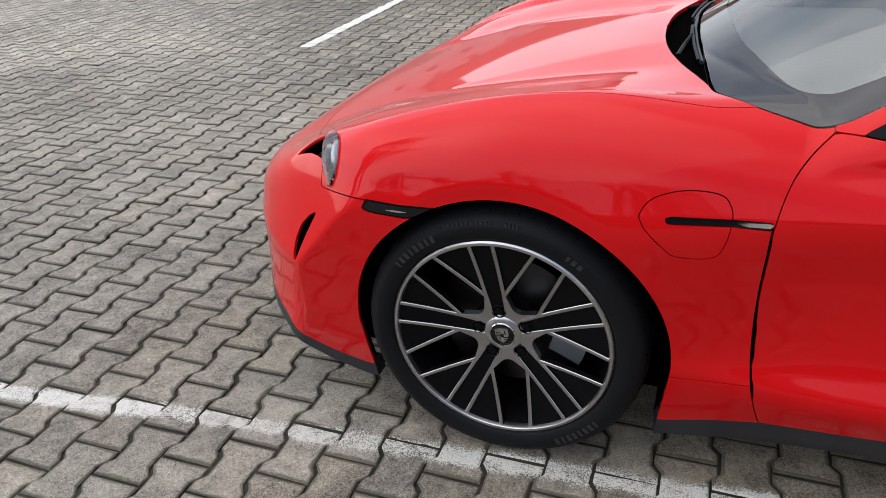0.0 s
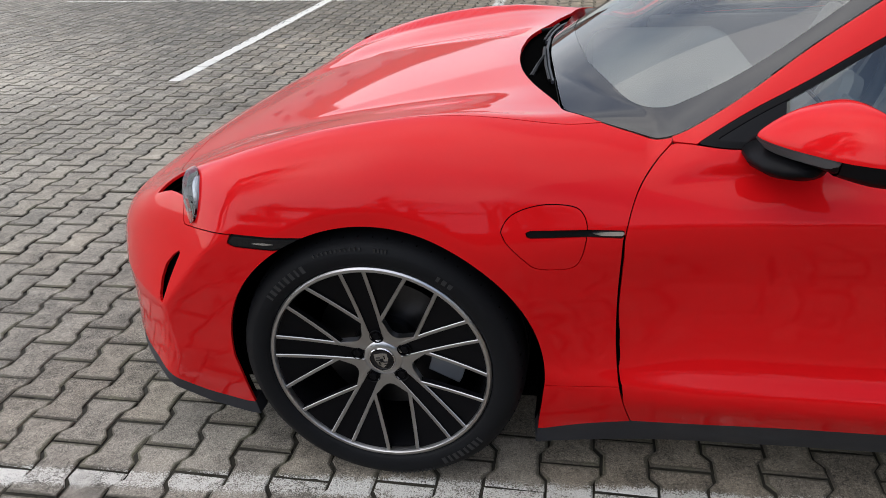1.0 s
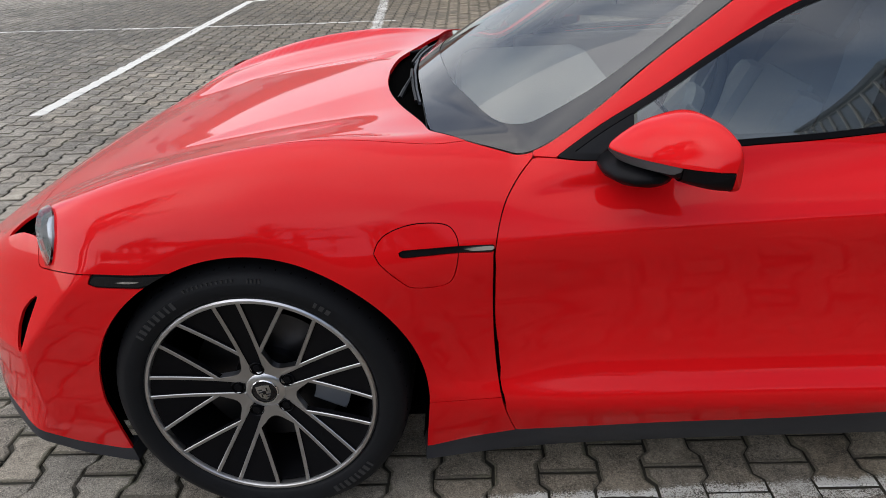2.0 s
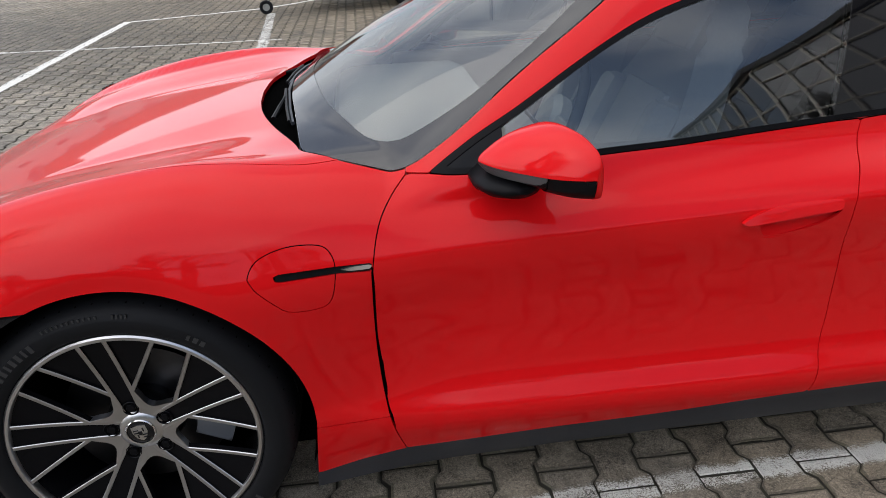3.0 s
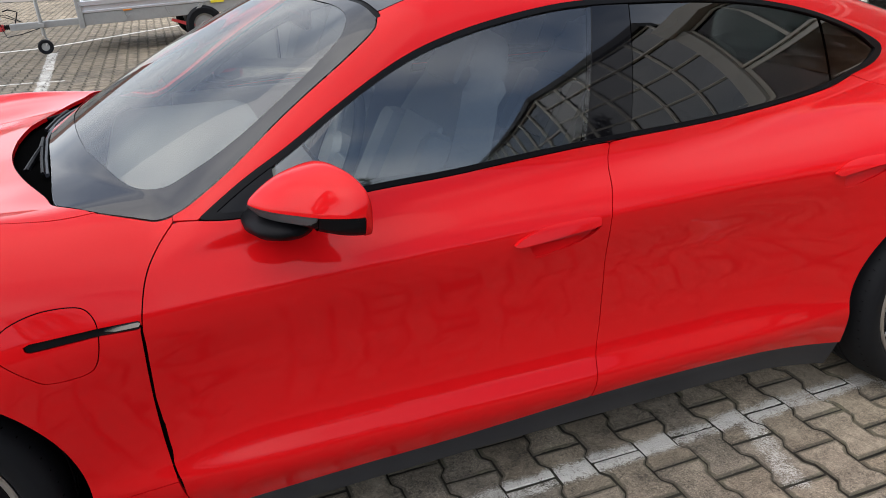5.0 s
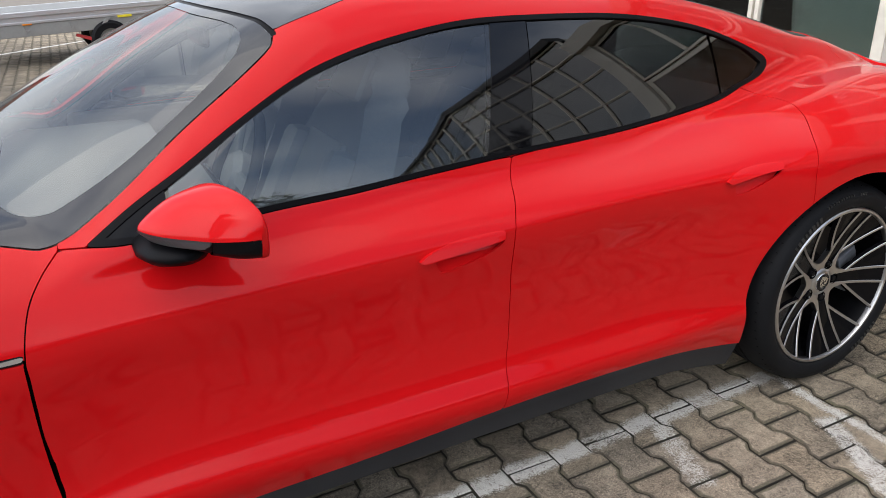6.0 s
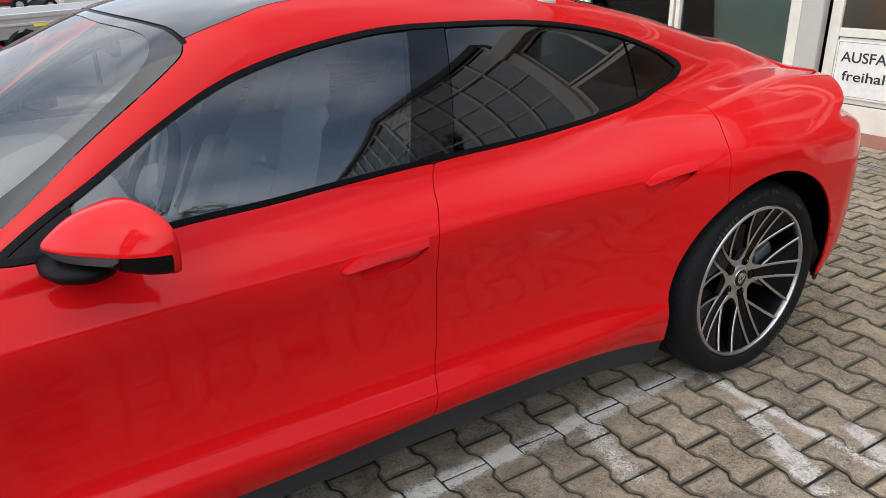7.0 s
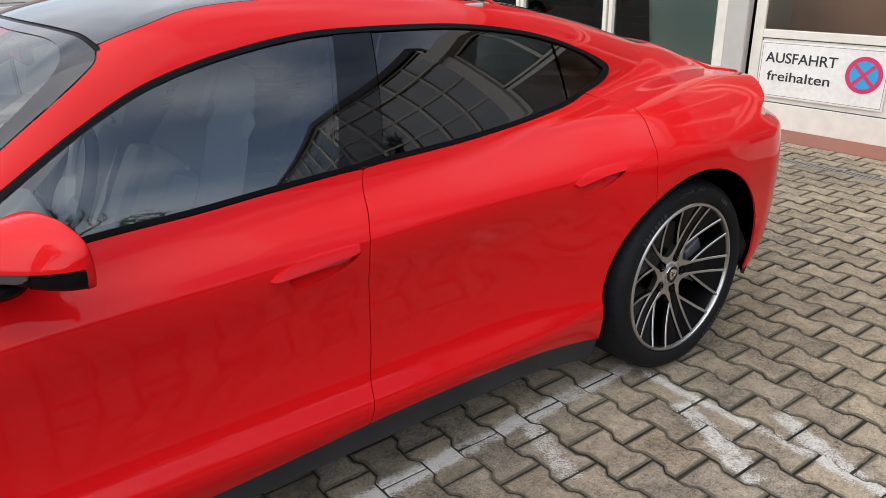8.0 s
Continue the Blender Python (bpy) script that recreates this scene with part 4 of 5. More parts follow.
# ---------------------------------------------------------------- cabin
def seat(x, y, back=1.0):
    """A sports seat: a cushion and a tall back with its headrest drawn out of it."""
    s = new("seat")
    s.parent = car
    s.matrix_basis = pose(x, y, 0)
    part("cushion", box((-.50, -.24, .42), (-.02, .24, .60), .05), LEATHER, s, smooth=True)
    lean = pose(.02, 0, .55, 0, 27, 0)
    tall = .71 * back
    outline = closed_curve([(-.25, .0), (-.262, .25 * tall), (-.245, .48 * tall), (-.195, .66 * tall), (-.135, .80 * tall), (-.118, .93 * tall), (-.07, tall),
                            (.07, tall), (.118, .93 * tall), (.135, .80 * tall), (.195, .66 * tall), (.245, .48 * tall), (.262, .25 * tall), (.25, .0)], 3)
    shell = slab(outline, -.055, .06, "X", bevel=.03)
    shell.transform(lean)
    part("backrest", shell, LEATHER, s, smooth=True)
    part("headrest", box((-.075, -.105, .76 * tall), (-.04, .105, .95 * tall), .016, lean), LEATHER, s, smooth=True)
    part("back_panel", box((-.072, -.14, .10), (-.045, .14, .60 * tall), .013, lean), LEATHER, s, smooth=True)
    for k in (-1, 1):
        part("bolster", box((-.12, -.042, .06), (.02, .042, .58 * tall), .034, lean @ pose(0, k * .200, 0, 0, 0, k * 12)), LEATHER, s, smooth=True)


for y in (-.37, .37):
    seat(1.20, y)
    seat(2.06, y * .92, .86)
part("cabin_floor", box((.45, -.72, .24), (2.75, .72, .34), .02), CABIN_DARK, car)
part("dashboard", box((.47, -.72, .66), (1.00, .72, .866), .075), DASH_PALE, car, smooth=True)
part("lower_dash", box((.60, -.70, .42), (.98, .70, .70), .05), CABIN_DARK, car, smooth=True)
part("instrument_hood", box((.80, -.56, .83), (1.03, -.19, .895), .03), DASH_PALE, car, smooth=True)
part("instrument_display", box((1.03, -.53, .80), (1.04, -.22, .885), .004), GLOSS_BLACK, car, "dark curved instrument display")
part("centre_display", box((.99, -.14, .70), (1.01, .14, .83), .004), GLOSS_BLACK, car, "dark centre display")
part("centre_console", box((.80, -.13, .34), (2.05, .13, .64), .04), CABIN_DARK, car, smooth=True)
part("parcel_shelf", box((2.55, -.55, .80), (3.3, .55, .86), .02), CABIN_DARK, car)
for s in (-1, 1):
    part("door_card", box((.70, s * .70 - .03, .34), (2.55, s * .70 + .03, .90), .02), LEATHER, car)
part("headliner", box((1.25, -.48, 1.285), (2.35, .48, 1.30), .005), LEATHER, car)
part("rear_view_mirror", box((1.085, -.115, 1.185), (1.115, .115, 1.245), .012), GLOSS_BLACK, car)
wheel_rim = new("steering_wheel")
wheel_rim.parent = car
wheel_rim.matrix_basis = pose(1.085, -.37, .885, 0, -65, 0)
bm = bmesh.new()
add_lathe(bm, [(.178 + .015 * math.cos(2 * math.pi * i / 10), .015 * math.sin(2 * math.pi * i / 10)) for i in range(10)], 40, "Z", close=True)
part("grip", bm, CABIN_DARK, wheel_rim, smooth=True)
part("hub", lathe([(.0, -.03), (.06, -.03), (.065, 0), (.05, .02), (.0, .025)], 24, "Z"), LEATHER, wheel_rim, smooth=True)
for a in (0, 120, 240):
    part("spoke", box((-.018, .03, -.008), (.018, .17, .008), .004, Matrix.Rotation(radians(a + 180), 4, "Z")), LEATHER, wheel_rim)
# roof-lining lamp seen through the side glass
part("visor_lamp", box((1.50, -.30, 1.262), (1.56, -.24, 1.275), .004), LEATHER, car)
# ---------------------------------------------------------------- paving
PITCH, LONG = .1422, .202       # spacing of the columns, length of a block with its joint


def lay(x, y):
    """Where a point of the even lattice lies: the rows run in a slight bow past the car."""
    u = min(max(x, -2.2), 3.4)
    return x, y + .065 * u - .010 * u * u + (.065 - .020 * u) * .3 * (x - u)


def paving_material():
    """Grey concrete blocks, weathered, with worn white lines."""
    m = bpy.data.materials.new("concrete_block")
    m.use_nodes = True
    n, l = m.node_tree.nodes, m.node_tree.links
    b = n["Principled BSDF"]

    def math_node(op, a, c=None, d=None, clamp=False):
        k = n.new("ShaderNodeMath")
        k.operation, k.use_clamp = op, clamp
        for i, v in enumerate((a, c, d)):
            if v is None:
                continue
            if isinstance(v, (int, float)):
                k.inputs[i].default_value = v
            else:
                l.new(v, k.inputs[i])
        return k.outputs[0]

    geo = n.new("ShaderNodeNewGeometry")
    info = n.new("ShaderNodeObjectInfo")
    xyz = n.new("ShaderNodeSeparateXYZ")
    l.new(geo.outputs["Position"], xyz.inputs[0])

    def noise_of(scale, detail=4, rough=.55):
        t = n.new("ShaderNodeTexNoise")
        t.inputs["Scale"].default_value, t.inputs["Detail"].default_value, t.inputs["Roughness"].default_value = scale, detail, rough
        l.new(geo.outputs["Position"], t.inputs["Vector"])
        return t.outputs["Fac"]

    sand, grit, broad, stain, pebble = noise_of(190, 3, .75), noise_of(340, 2, .8), noise_of(.55, 4), noise_of(7, 5, .65), noise_of(85, 4, .75)
    blot, damp = noise_of(21, 5, .62), noise_of(1.7, 5, .6)
    piece = math_node("FRACT", math_node("ADD", info.outputs["Random"], geo.outputs["Random Per Island"]))
    other = math_node("FRACT", math_node("MULTIPLY", piece, 7.31))
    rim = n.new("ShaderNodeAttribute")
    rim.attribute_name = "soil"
    # value: broad patches, per block tone, stains and sand
    v = math_node("MULTIPLY_ADD", piece, .20, .59)
    v = math_node("MULTIPLY_ADD", math_node("SUBTRACT", sand, .5), 1.5, v)
    v = math_node("MULTIPLY_ADD", math_node("SUBTRACT", grit, .5), 1.5, v)
    v = math_node("MULTIPLY_ADD", math_node("SUBTRACT", broad, .5), 1.0, v)
    v = math_node("MULTIPLY_ADD", math_node("SUBTRACT", stain, .5), 1.2, v)
    v = math_node("MULTIPLY_ADD", math_node("SUBTRACT", blot, .5), .9, v)
    v = math_node("MULTIPLY_ADD", math_node("SUBTRACT", pebble, .5), 1.4, v)
    v = math_node("ADD", v, math_node("MULTIPLY", math_node("MULTIPLY_ADD", grit, 14, -8.8, clamp=True), .65))    # bright grains
    tone = n.new("ShaderNodeMix")
    tone.data_type = "RGBA"
    tone.inputs[6].default_value, tone.inputs[7].default_value = (.362, .325, .270, 1), (.465, .362, .238, 1)
    # a round patch with ragged edges that darkens or lightens the blocks
    def stain_or_shade(cx, cy, rx, ry, depth):
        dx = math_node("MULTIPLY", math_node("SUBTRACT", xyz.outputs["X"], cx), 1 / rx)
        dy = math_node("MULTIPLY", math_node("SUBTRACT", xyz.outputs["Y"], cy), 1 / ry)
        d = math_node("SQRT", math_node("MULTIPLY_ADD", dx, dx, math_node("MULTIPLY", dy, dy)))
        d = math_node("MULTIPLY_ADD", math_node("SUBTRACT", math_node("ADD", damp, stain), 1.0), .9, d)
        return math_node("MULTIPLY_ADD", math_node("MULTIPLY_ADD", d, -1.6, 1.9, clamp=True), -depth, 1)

    # first spot: the shade beside the car, put into the colour; minus depths lighten
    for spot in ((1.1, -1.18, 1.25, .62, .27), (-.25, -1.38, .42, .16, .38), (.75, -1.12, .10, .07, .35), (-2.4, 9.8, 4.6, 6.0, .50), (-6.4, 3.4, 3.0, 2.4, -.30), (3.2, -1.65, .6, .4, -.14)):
        v = math_node("MULTIPLY", v, stain_or_shade(*spot))
    # warmer far off, and towards +x in place of a white-balance shift
    warm = math_node("MULTIPLY_ADD", xyz.outputs["X"], .2, math_node("MULTIPLY_ADD", xyz.outputs["Y"], .09, .30), clamp=True)
    warm = math_node("MULTIPLY_ADD", math_node("SUBTRACT", other, .5), .38, warm, clamp=True)
    l.new(math_node("MULTIPLY", warm, .83, clamp=True), tone.inputs[0])
    hsv = n.new("ShaderNodeHueSaturation")
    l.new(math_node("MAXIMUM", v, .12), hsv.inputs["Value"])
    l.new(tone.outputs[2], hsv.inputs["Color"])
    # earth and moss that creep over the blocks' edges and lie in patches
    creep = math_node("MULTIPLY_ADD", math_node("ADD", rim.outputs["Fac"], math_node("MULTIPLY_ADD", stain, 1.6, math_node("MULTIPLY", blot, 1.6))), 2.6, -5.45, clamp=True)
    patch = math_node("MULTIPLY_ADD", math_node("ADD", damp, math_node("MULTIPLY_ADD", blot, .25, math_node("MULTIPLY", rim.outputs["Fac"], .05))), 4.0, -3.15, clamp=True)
    earth = n.new("ShaderNodeMix")
    earth.data_type = "RGBA"
    earth.inputs[6].default_value, earth.inputs[7].default_value = (.075, .063, .047, 1), (.095, .095, .048, 1)
    l.new(math_node("MULTIPLY_ADD", stain, 4.0, -1.8, clamp=True), earth.inputs[0])
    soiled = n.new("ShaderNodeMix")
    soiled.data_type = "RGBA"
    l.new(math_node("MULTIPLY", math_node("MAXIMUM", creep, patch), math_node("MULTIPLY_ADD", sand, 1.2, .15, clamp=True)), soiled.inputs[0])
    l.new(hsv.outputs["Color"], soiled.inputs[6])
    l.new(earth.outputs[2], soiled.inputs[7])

    # worn paint lines and three pale streaks: distance to each, broken up by the grain
    def stripe(ax, ay, bx, by, half, strength, bow=0.0):
        ex, ey = bx - ax, by - ay
        ll = math.hypot(ex, ey)
        dx = math_node("SUBTRACT", xyz.outputs["X"], ax)
        dy = math_node("SUBTRACT", xyz.outputs["Y"], ay)
        along = math_node("MULTIPLY_ADD", dx, ex / ll, math_node("MULTIPLY", dy, ey / ll))
        across = math_node("MULTIPLY_ADD", dx, -ey / ll, math_node("MULTIPLY", dy, ex / ll))
        if bow:
            w = math_node("MULTIPLY", along, math_node("SUBTRACT", ll, along))
            across = math_node("MULTIPLY_ADD", w, -bow, across)
        wob = math_node("MULTIPLY_ADD", math_node("SUBTRACT", stain, .5), .05, across)
        d = math_node("SUBTRACT", half, math_node("ABSOLUTE", wob))
        e = math_node("MINIMUM", along, math_node("SUBTRACT", ll, along))
        inside = math_node("MULTIPLY", math_node("MULTIPLY_ADD", d, 34, .5, clamp=True), math_node("MULTIPLY_ADD", e, 30, .5, clamp=True))
        return math_node("MULTIPLY", inside, strength)

    lines = [stripe(-1.9, -1.15, 2.78, -.835, .037, .72, .0125), stripe(-4.5, -1.36, -1.9, -1.15, .037, .75),
             # one more line, then three slanted pale streaks by the rear wheel
             stripe(2.775, -.84, 2.80, -1.75, .024, .62), stripe(2.235, -.84, 2.14, -1.16, .042, .60), stripe(2.72, -1.10, 2.55, -1.50, .042, .62),
             stripe(2.92, -1.34, 2.79, -1.68, .04, .58),
             stripe(-2.93, 3.27, -3.05, 10.2, .06, 1.25), stripe(-7.4, 8.1, -2.3, 7.5, .035, .75), stripe(-2.3, 7.5, -.4, 7.38, .035, .75), stripe(-.585, 6.6, -.80, 10.2, .07, .6),
             stripe(-3.05, 10.13, -1.0, 10.95, .05, 1.0), stripe(-1.0, 10.95, 1.4, 13.6, .05, 1.0), stripe(-6.1, 3.6, -5.8, 5.2, .12, .25), stripe(-3.6, 2.4, -2.95, 3.2, .05, .22)]
    total = lines[0]
    for k in lines[1:]:
        total = math_node("MAXIMUM", total, k)
    wear = math_node("MULTIPLY_ADD", math_node("ADD", math_node("MULTIPLY", grit, .9), math_node("MULTIPLY", sand, .9)), 5.5, -4.1)
    wear = math_node("ADD", wear, math_node("MULTIPLY_ADD", total, 2.6, -1.95))
    wear = math_node("MULTIPLY_ADD", math_node("SUBTRACT", blot, .5), 2.6, wear)
    wear = math_node("MULTIPLY_ADD", math_node("SUBTRACT", other, .5), .7, wear)
    paint = math_node("MULTIPLY", math_node("MULTIPLY", wear, 1.4, clamp=True), math_node("MULTIPLY_ADD", total, 4, 0, clamp=True), clamp=True)
    mix = n.new("ShaderNodeMix")
    mix.data_type = "RGBA"
    mix.inputs[7].default_value = (.70, .68, .63, 1)
    l.new(paint, mix.inputs[0])
    l.new(soiled.outputs[2], mix.inputs[6])
    l.new(mix.outputs[2], b.inputs["Base Color"])
    b.inputs["Roughness"].default_value = .82
    bump = n.new("ShaderNodeBump")
    bump.inputs["Strength"].default_value, bump.inputs["Distance"].default_value = 1.0, .0034
    l.new(math_node("ADD", sand, math_node("MULTIPLY", grit, .5)), bump.inputs["Height"])
    l.new(bump.outputs["Normal"], b.inputs["Normal"])
    return m


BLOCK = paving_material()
SOIL = material("joint_soil", (.026, .023, .015), .95, grain=.45, scale=60, bump=.004)
v = np.array([(-120, -90, -.018), (120, -90, -.018), (120, 120, -.018), (-120, 120, -.018)], float)
ground = tagged(link_mesh("ground", v, np.array([(0, 1, 2), (0, 2, 3)]), SOIL, None), "dark soil under the block paving", "ground", kind="structure")
pavement = tagged(new("pavement"), "weathered grey interlocking concrete block paving", "pavement", kind="structure")

# one block: wide ends, narrow waist, chamfered top edge; widths fit into the neighbouring columns
def block_outline(shrink):
    wide, thin, end, a, c = .0777 - shrink, .0578 - shrink, LONG / 2 - .0040 - shrink, LONG / 4 + .013, LONG / 4 - .013
    half = [(wide, -end), (wide + .001, -a), (thin, -c), (thin, c), (wide + .001, a), (wide, end)]
    return half + [(-x, y) for x, y in half[::-1]]


RING_LOW, RING_MID, RING_TOP, RING_IN = (np.array(block_outline(s)) for s in (0, 0, .0032, .017))


def block_mesh():
    k = len(RING_LOW)
    v = np.concatenate([np.column_stack([r, np.full(k, z)]) for r, z in ((RING_LOW, -.03), (RING_MID, -.0045), (RING_TOP, -.0004), (RING_IN, 0))])
    f = [(r * k + i, r * k + (i + 1) % k, (r + 1) * k + (i + 1) % k, (r + 1) * k + i) for r in (0, 1, 2) for i in range(k)]
    tops = [(3 * k + i, 3 * k + i + 1, 3 * k + k - 2 - i, 3 * k + k - 1 - i) for i in range(k // 2 - 1)]
    return v, f, tops


BV, BF, BT = block_mesh()
BLOCK_EDGE = material("soiled_edge", (.036, .031, .023), .95, grain=.4, scale=70, bump=.002)
EDGE_SLOTS = np.array([1] * len(RING_LOW) + [0] * (len(BF) + len(BT) - len(RING_LOW)), dtype=np.int32)
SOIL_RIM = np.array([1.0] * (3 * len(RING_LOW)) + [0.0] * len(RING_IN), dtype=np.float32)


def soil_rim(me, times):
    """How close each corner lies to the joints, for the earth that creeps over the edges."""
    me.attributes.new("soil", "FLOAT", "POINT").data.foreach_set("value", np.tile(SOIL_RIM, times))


BLOCK_DATA = []
for k in range(8):                # eight slightly different blocks, shared by all the near ones
    rng = np.random.default_rng(40 + k)
    q = BV.copy()
    q[:, :2] += rng.normal(0, .0010, (len(q), 2))
    me = bpy.data.meshes.new("paving_block")
    me.from_pydata(q.tolist(), [], BF + BT)
    me.materials.append(BLOCK)
    me.materials.append(BLOCK_EDGE)
    me.polygons.foreach_set("material_index", EDGE_SLOTS)
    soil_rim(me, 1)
    BLOCK_DATA.append(me)

rng = np.random.default_rng(7)
far_v, far_f, count = [], [], 0
COLS = range(int(-14 / PITCH), int(14 / PITCH))
for i in COLS:
    for j in range(int(-6.2 / LONG), int(24 / LONG)):
        x, y = .186 + i * PITCH, -.026 + j * LONG + (LONG / 2 if i % 2 else 0) + LONG / 2
        x, y = lay(x, y)
        if y < -5.6 or y > 3 and (x < -9 or x > 7.0) or x > 6.50:
            continue
        z, tx, ty, tz = min(max(rng.normal(0, .0015), -.0022), .003), rng.normal(0, .006), rng.normal(0, .006), rng.normal(0, .006)
        near = -1.9 < y < -.62 and -1.75 < x < 3.6
        if near and count < 300:
            ob = new("block", BLOCK_DATA[count % 8])
            ob.parent = pavement
            ob.matrix_basis = Matrix.Translation((x, y, z)) @ Euler((tx, ty, tz)).to_matrix().to_4x4()
            count += 1
        else:
            c, s = math.cos(tz), math.sin(tz)
            q = BV.copy()
            q[:, 0], q[:, 1] = x + c * BV[:, 0] - s * BV[:, 1], y + s * BV[:, 0] + c * BV[:, 1]
            q[:, 2] += z + tx * BV[:, 1] - ty * BV[:, 0]
            base = len(far_v) * len(BV)
            far_v.append(q)
            far_f.append(base)
me = bpy.data.meshes.new("paving_blocks")
faces = np.array([list(f) for f in BF + BT])
allf = (np.array(far_f)[:, None, None] + faces[None]).reshape(-1, 4)
allv = np.concatenate(far_v)
me.vertices.add(len(allv))
me.vertices.foreach_set("co", allv.astype(np.float32).ravel())
me.loops.add(allf.size)
me.loops.foreach_set("vertex_index", allf.astype(np.int32).ravel())
me.polygons.add(len(allf))
me.polygons.foreach_set("loop_start", np.arange(0, allf.size, 4, dtype=np.int32))
me.update(calc_edges=True)
me.materials.append(BLOCK)
me.materials.append(BLOCK_EDGE)
me.polygons.foreach_set("material_index", np.tile(EDGE_SLOTS, len(far_f)))
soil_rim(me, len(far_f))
rest = new("paving_blocks", me)
rest.parent = pavement
tagged(rest, kind="stuff")
# plain paving beyond the laid blocks
FAR_PAVING = material("far_paving", (.235, .205, .17), .85, grain=.25, scale=24, bump=.003)
for nm, x0, x1, y0, y1 in (("far_paving", -120, -13.9, -90, 120), ("far_paving", -13.9, 120, 23.9, 120), ("far_paving", -13.9, -8.9, 3.1, 23.9), ("far_paving", 6.95, 120, 8.8, 23.9), ("far_paving", -13.9, 120, -90, -5.5)):
    v = np.array([(x0, y0, -.001), (x1, y0, -.001), (x1, y1, -.001), (x0, y1, -.001)], float)
    ob = link_mesh(nm, v, np.array([(0, 1, 2), (0, 2, 3)]), FAR_PAVING, pavement)

# sand and moss that fill the joints unevenly near the car
nx, ny = 500, 190
gx, gy = np.meshgrid(np.linspace(-1.95, 3.95, nx), np.linspace(-2.1, -.1, ny))
rng = np.random.default_rng(21)


def rough_field(cells):
    """Smooth random heights over the sheet."""
    a = rng.normal(0, 1, (cells + 2, 3 * cells + 2))
    u, w = (gy + 2.1) / 2.0 * (cells - 1), (gx + 1.95) / 5.9 * (3 * cells - 1)
    i, j = u.astype(int), w.astype(int)
    f, g = u - i, w - j
    return (a[i, j] * (1 - f) + a[i + 1, j] * f) * (1 - g) + (a[i, j + 1] * (1 - f) + a[i + 1, j + 1] * f) * g


gz = np.clip(-.0066 + .0026 * rough_field(14) + .0030 * rough_field(60) + .0016 * rng.normal(0, 1, gx.shape), -.015, -.0048)
v = np.stack([gx, gy, gz], 2).reshape(-1, 3)
a = (np.arange(ny - 1)[:, None] * nx + np.arange(nx - 1)).ravel()
tagged(link_mesh("joint_sand", v, np.concatenate([np.stack([a, a + 1, a + nx + 1], 1), np.stack([a, a + nx + 1, a + nx], 1)]), SOIL, pavement), kind="stuff")

# ---------------------------------------------------------------- building with the exit gate
WHITE_FRAME = material("white_frame", (.76, .715, .625), .5, grain=.16, scale=9, bump=.0006)
PLASTER = material("pale_plaster", (.62, .59, .53), .85, grain=.12, scale=30, bump=.001)
GREY_METAL = material("grey_metal", (.50, .475, .44), .5, metal=.15, grain=.06, scale=12)
PANE = glass("building_glass", (.66, .73, .71), ior=1.6)
GATE_PANE = glass("gate_glass", (.86, .76, .70), ior=1.6)
ROOM_DARK = material("room_dark", (.60, .65, .635), .9, grain=.2, scale=4)
ROOM_WARM = material("room_warm", (.66, .60, .55), .9, grain=.15, scale=4)
SIGN_WHITE = material("sign_white", (.81, .785, .735), .45, grain=.16, scale=26)
SIGN_RED = material("sign_red", (.62, .03, .12), .4)
SIGN_BLUE = material("sign_blue", (.03, .33, .62), .4)
LETTER = material("letter_black", (.02, .02, .022), .5)
BRICK_RED = material("red_threshold", (.29, .115, .078), .85, grain=.2, scale=25, bump=.002)
IRON = material("drain_iron", (.22, .20, .17), .6, grain=.2, scale=40)
FX = 6.95                      # the facade stands across the car's line at this x

building = tagged(new("building"), "pale commercial building with glazed front and white frames", "building")


def window_bay(y0, y1, z0, z1, name="window", frame=.05, paint=None, pane_glass=None):
    """A glazed bay of the front, with its own frame and pane."""
    w = new(name)
    w.parent = building
    bm = bmesh.new()
    add_box(bm, (FX - .04, y0, z0), (FX + .05, y0 + frame, z1), .006)
    add_box(bm, (FX - .04, y1 - frame, z0), (FX + .05, y1, z1), .006)
    add_box(bm, (FX - .038, y0 + frame, z0), (FX + .05, y1 - frame, z0 + frame), .006)
    add_box(bm, (FX - .038, y0 + frame, z1 - frame), (FX + .05, y1 - frame, z1), .006)
    part("frame", bm, paint or WHITE_FRAME, w)
    pane = part("pane", box((FX + .004, y0 + frame, z0 + frame), (FX + .010, y1 - frame, z1 - frame)), pane_glass or PANE, w)
    return w


# glazed part beside the gate
for k in range(5):
    y0 = 1.70 + 1.36 * k
    window_bay(y0, y0 + 1.33, .35, 2.55)
    window_bay(y0, y0 + 1.33, 2.60, 4.75)
    part("plinth", box((FX - .02, y0, 0), (FX + .2, y0 + 1.36, .33), .01), PLASTER, building)
part("column", box((FX - .10, 1.405, 0), (FX + .2, 1.695, 4.79), .012), GREY_METAL, building, "pale grey column")
part("door_post", box((FX - .06, 1.60, 0), (FX - .103, 1.70, 4.78), .005), WHITE_FRAME, building)
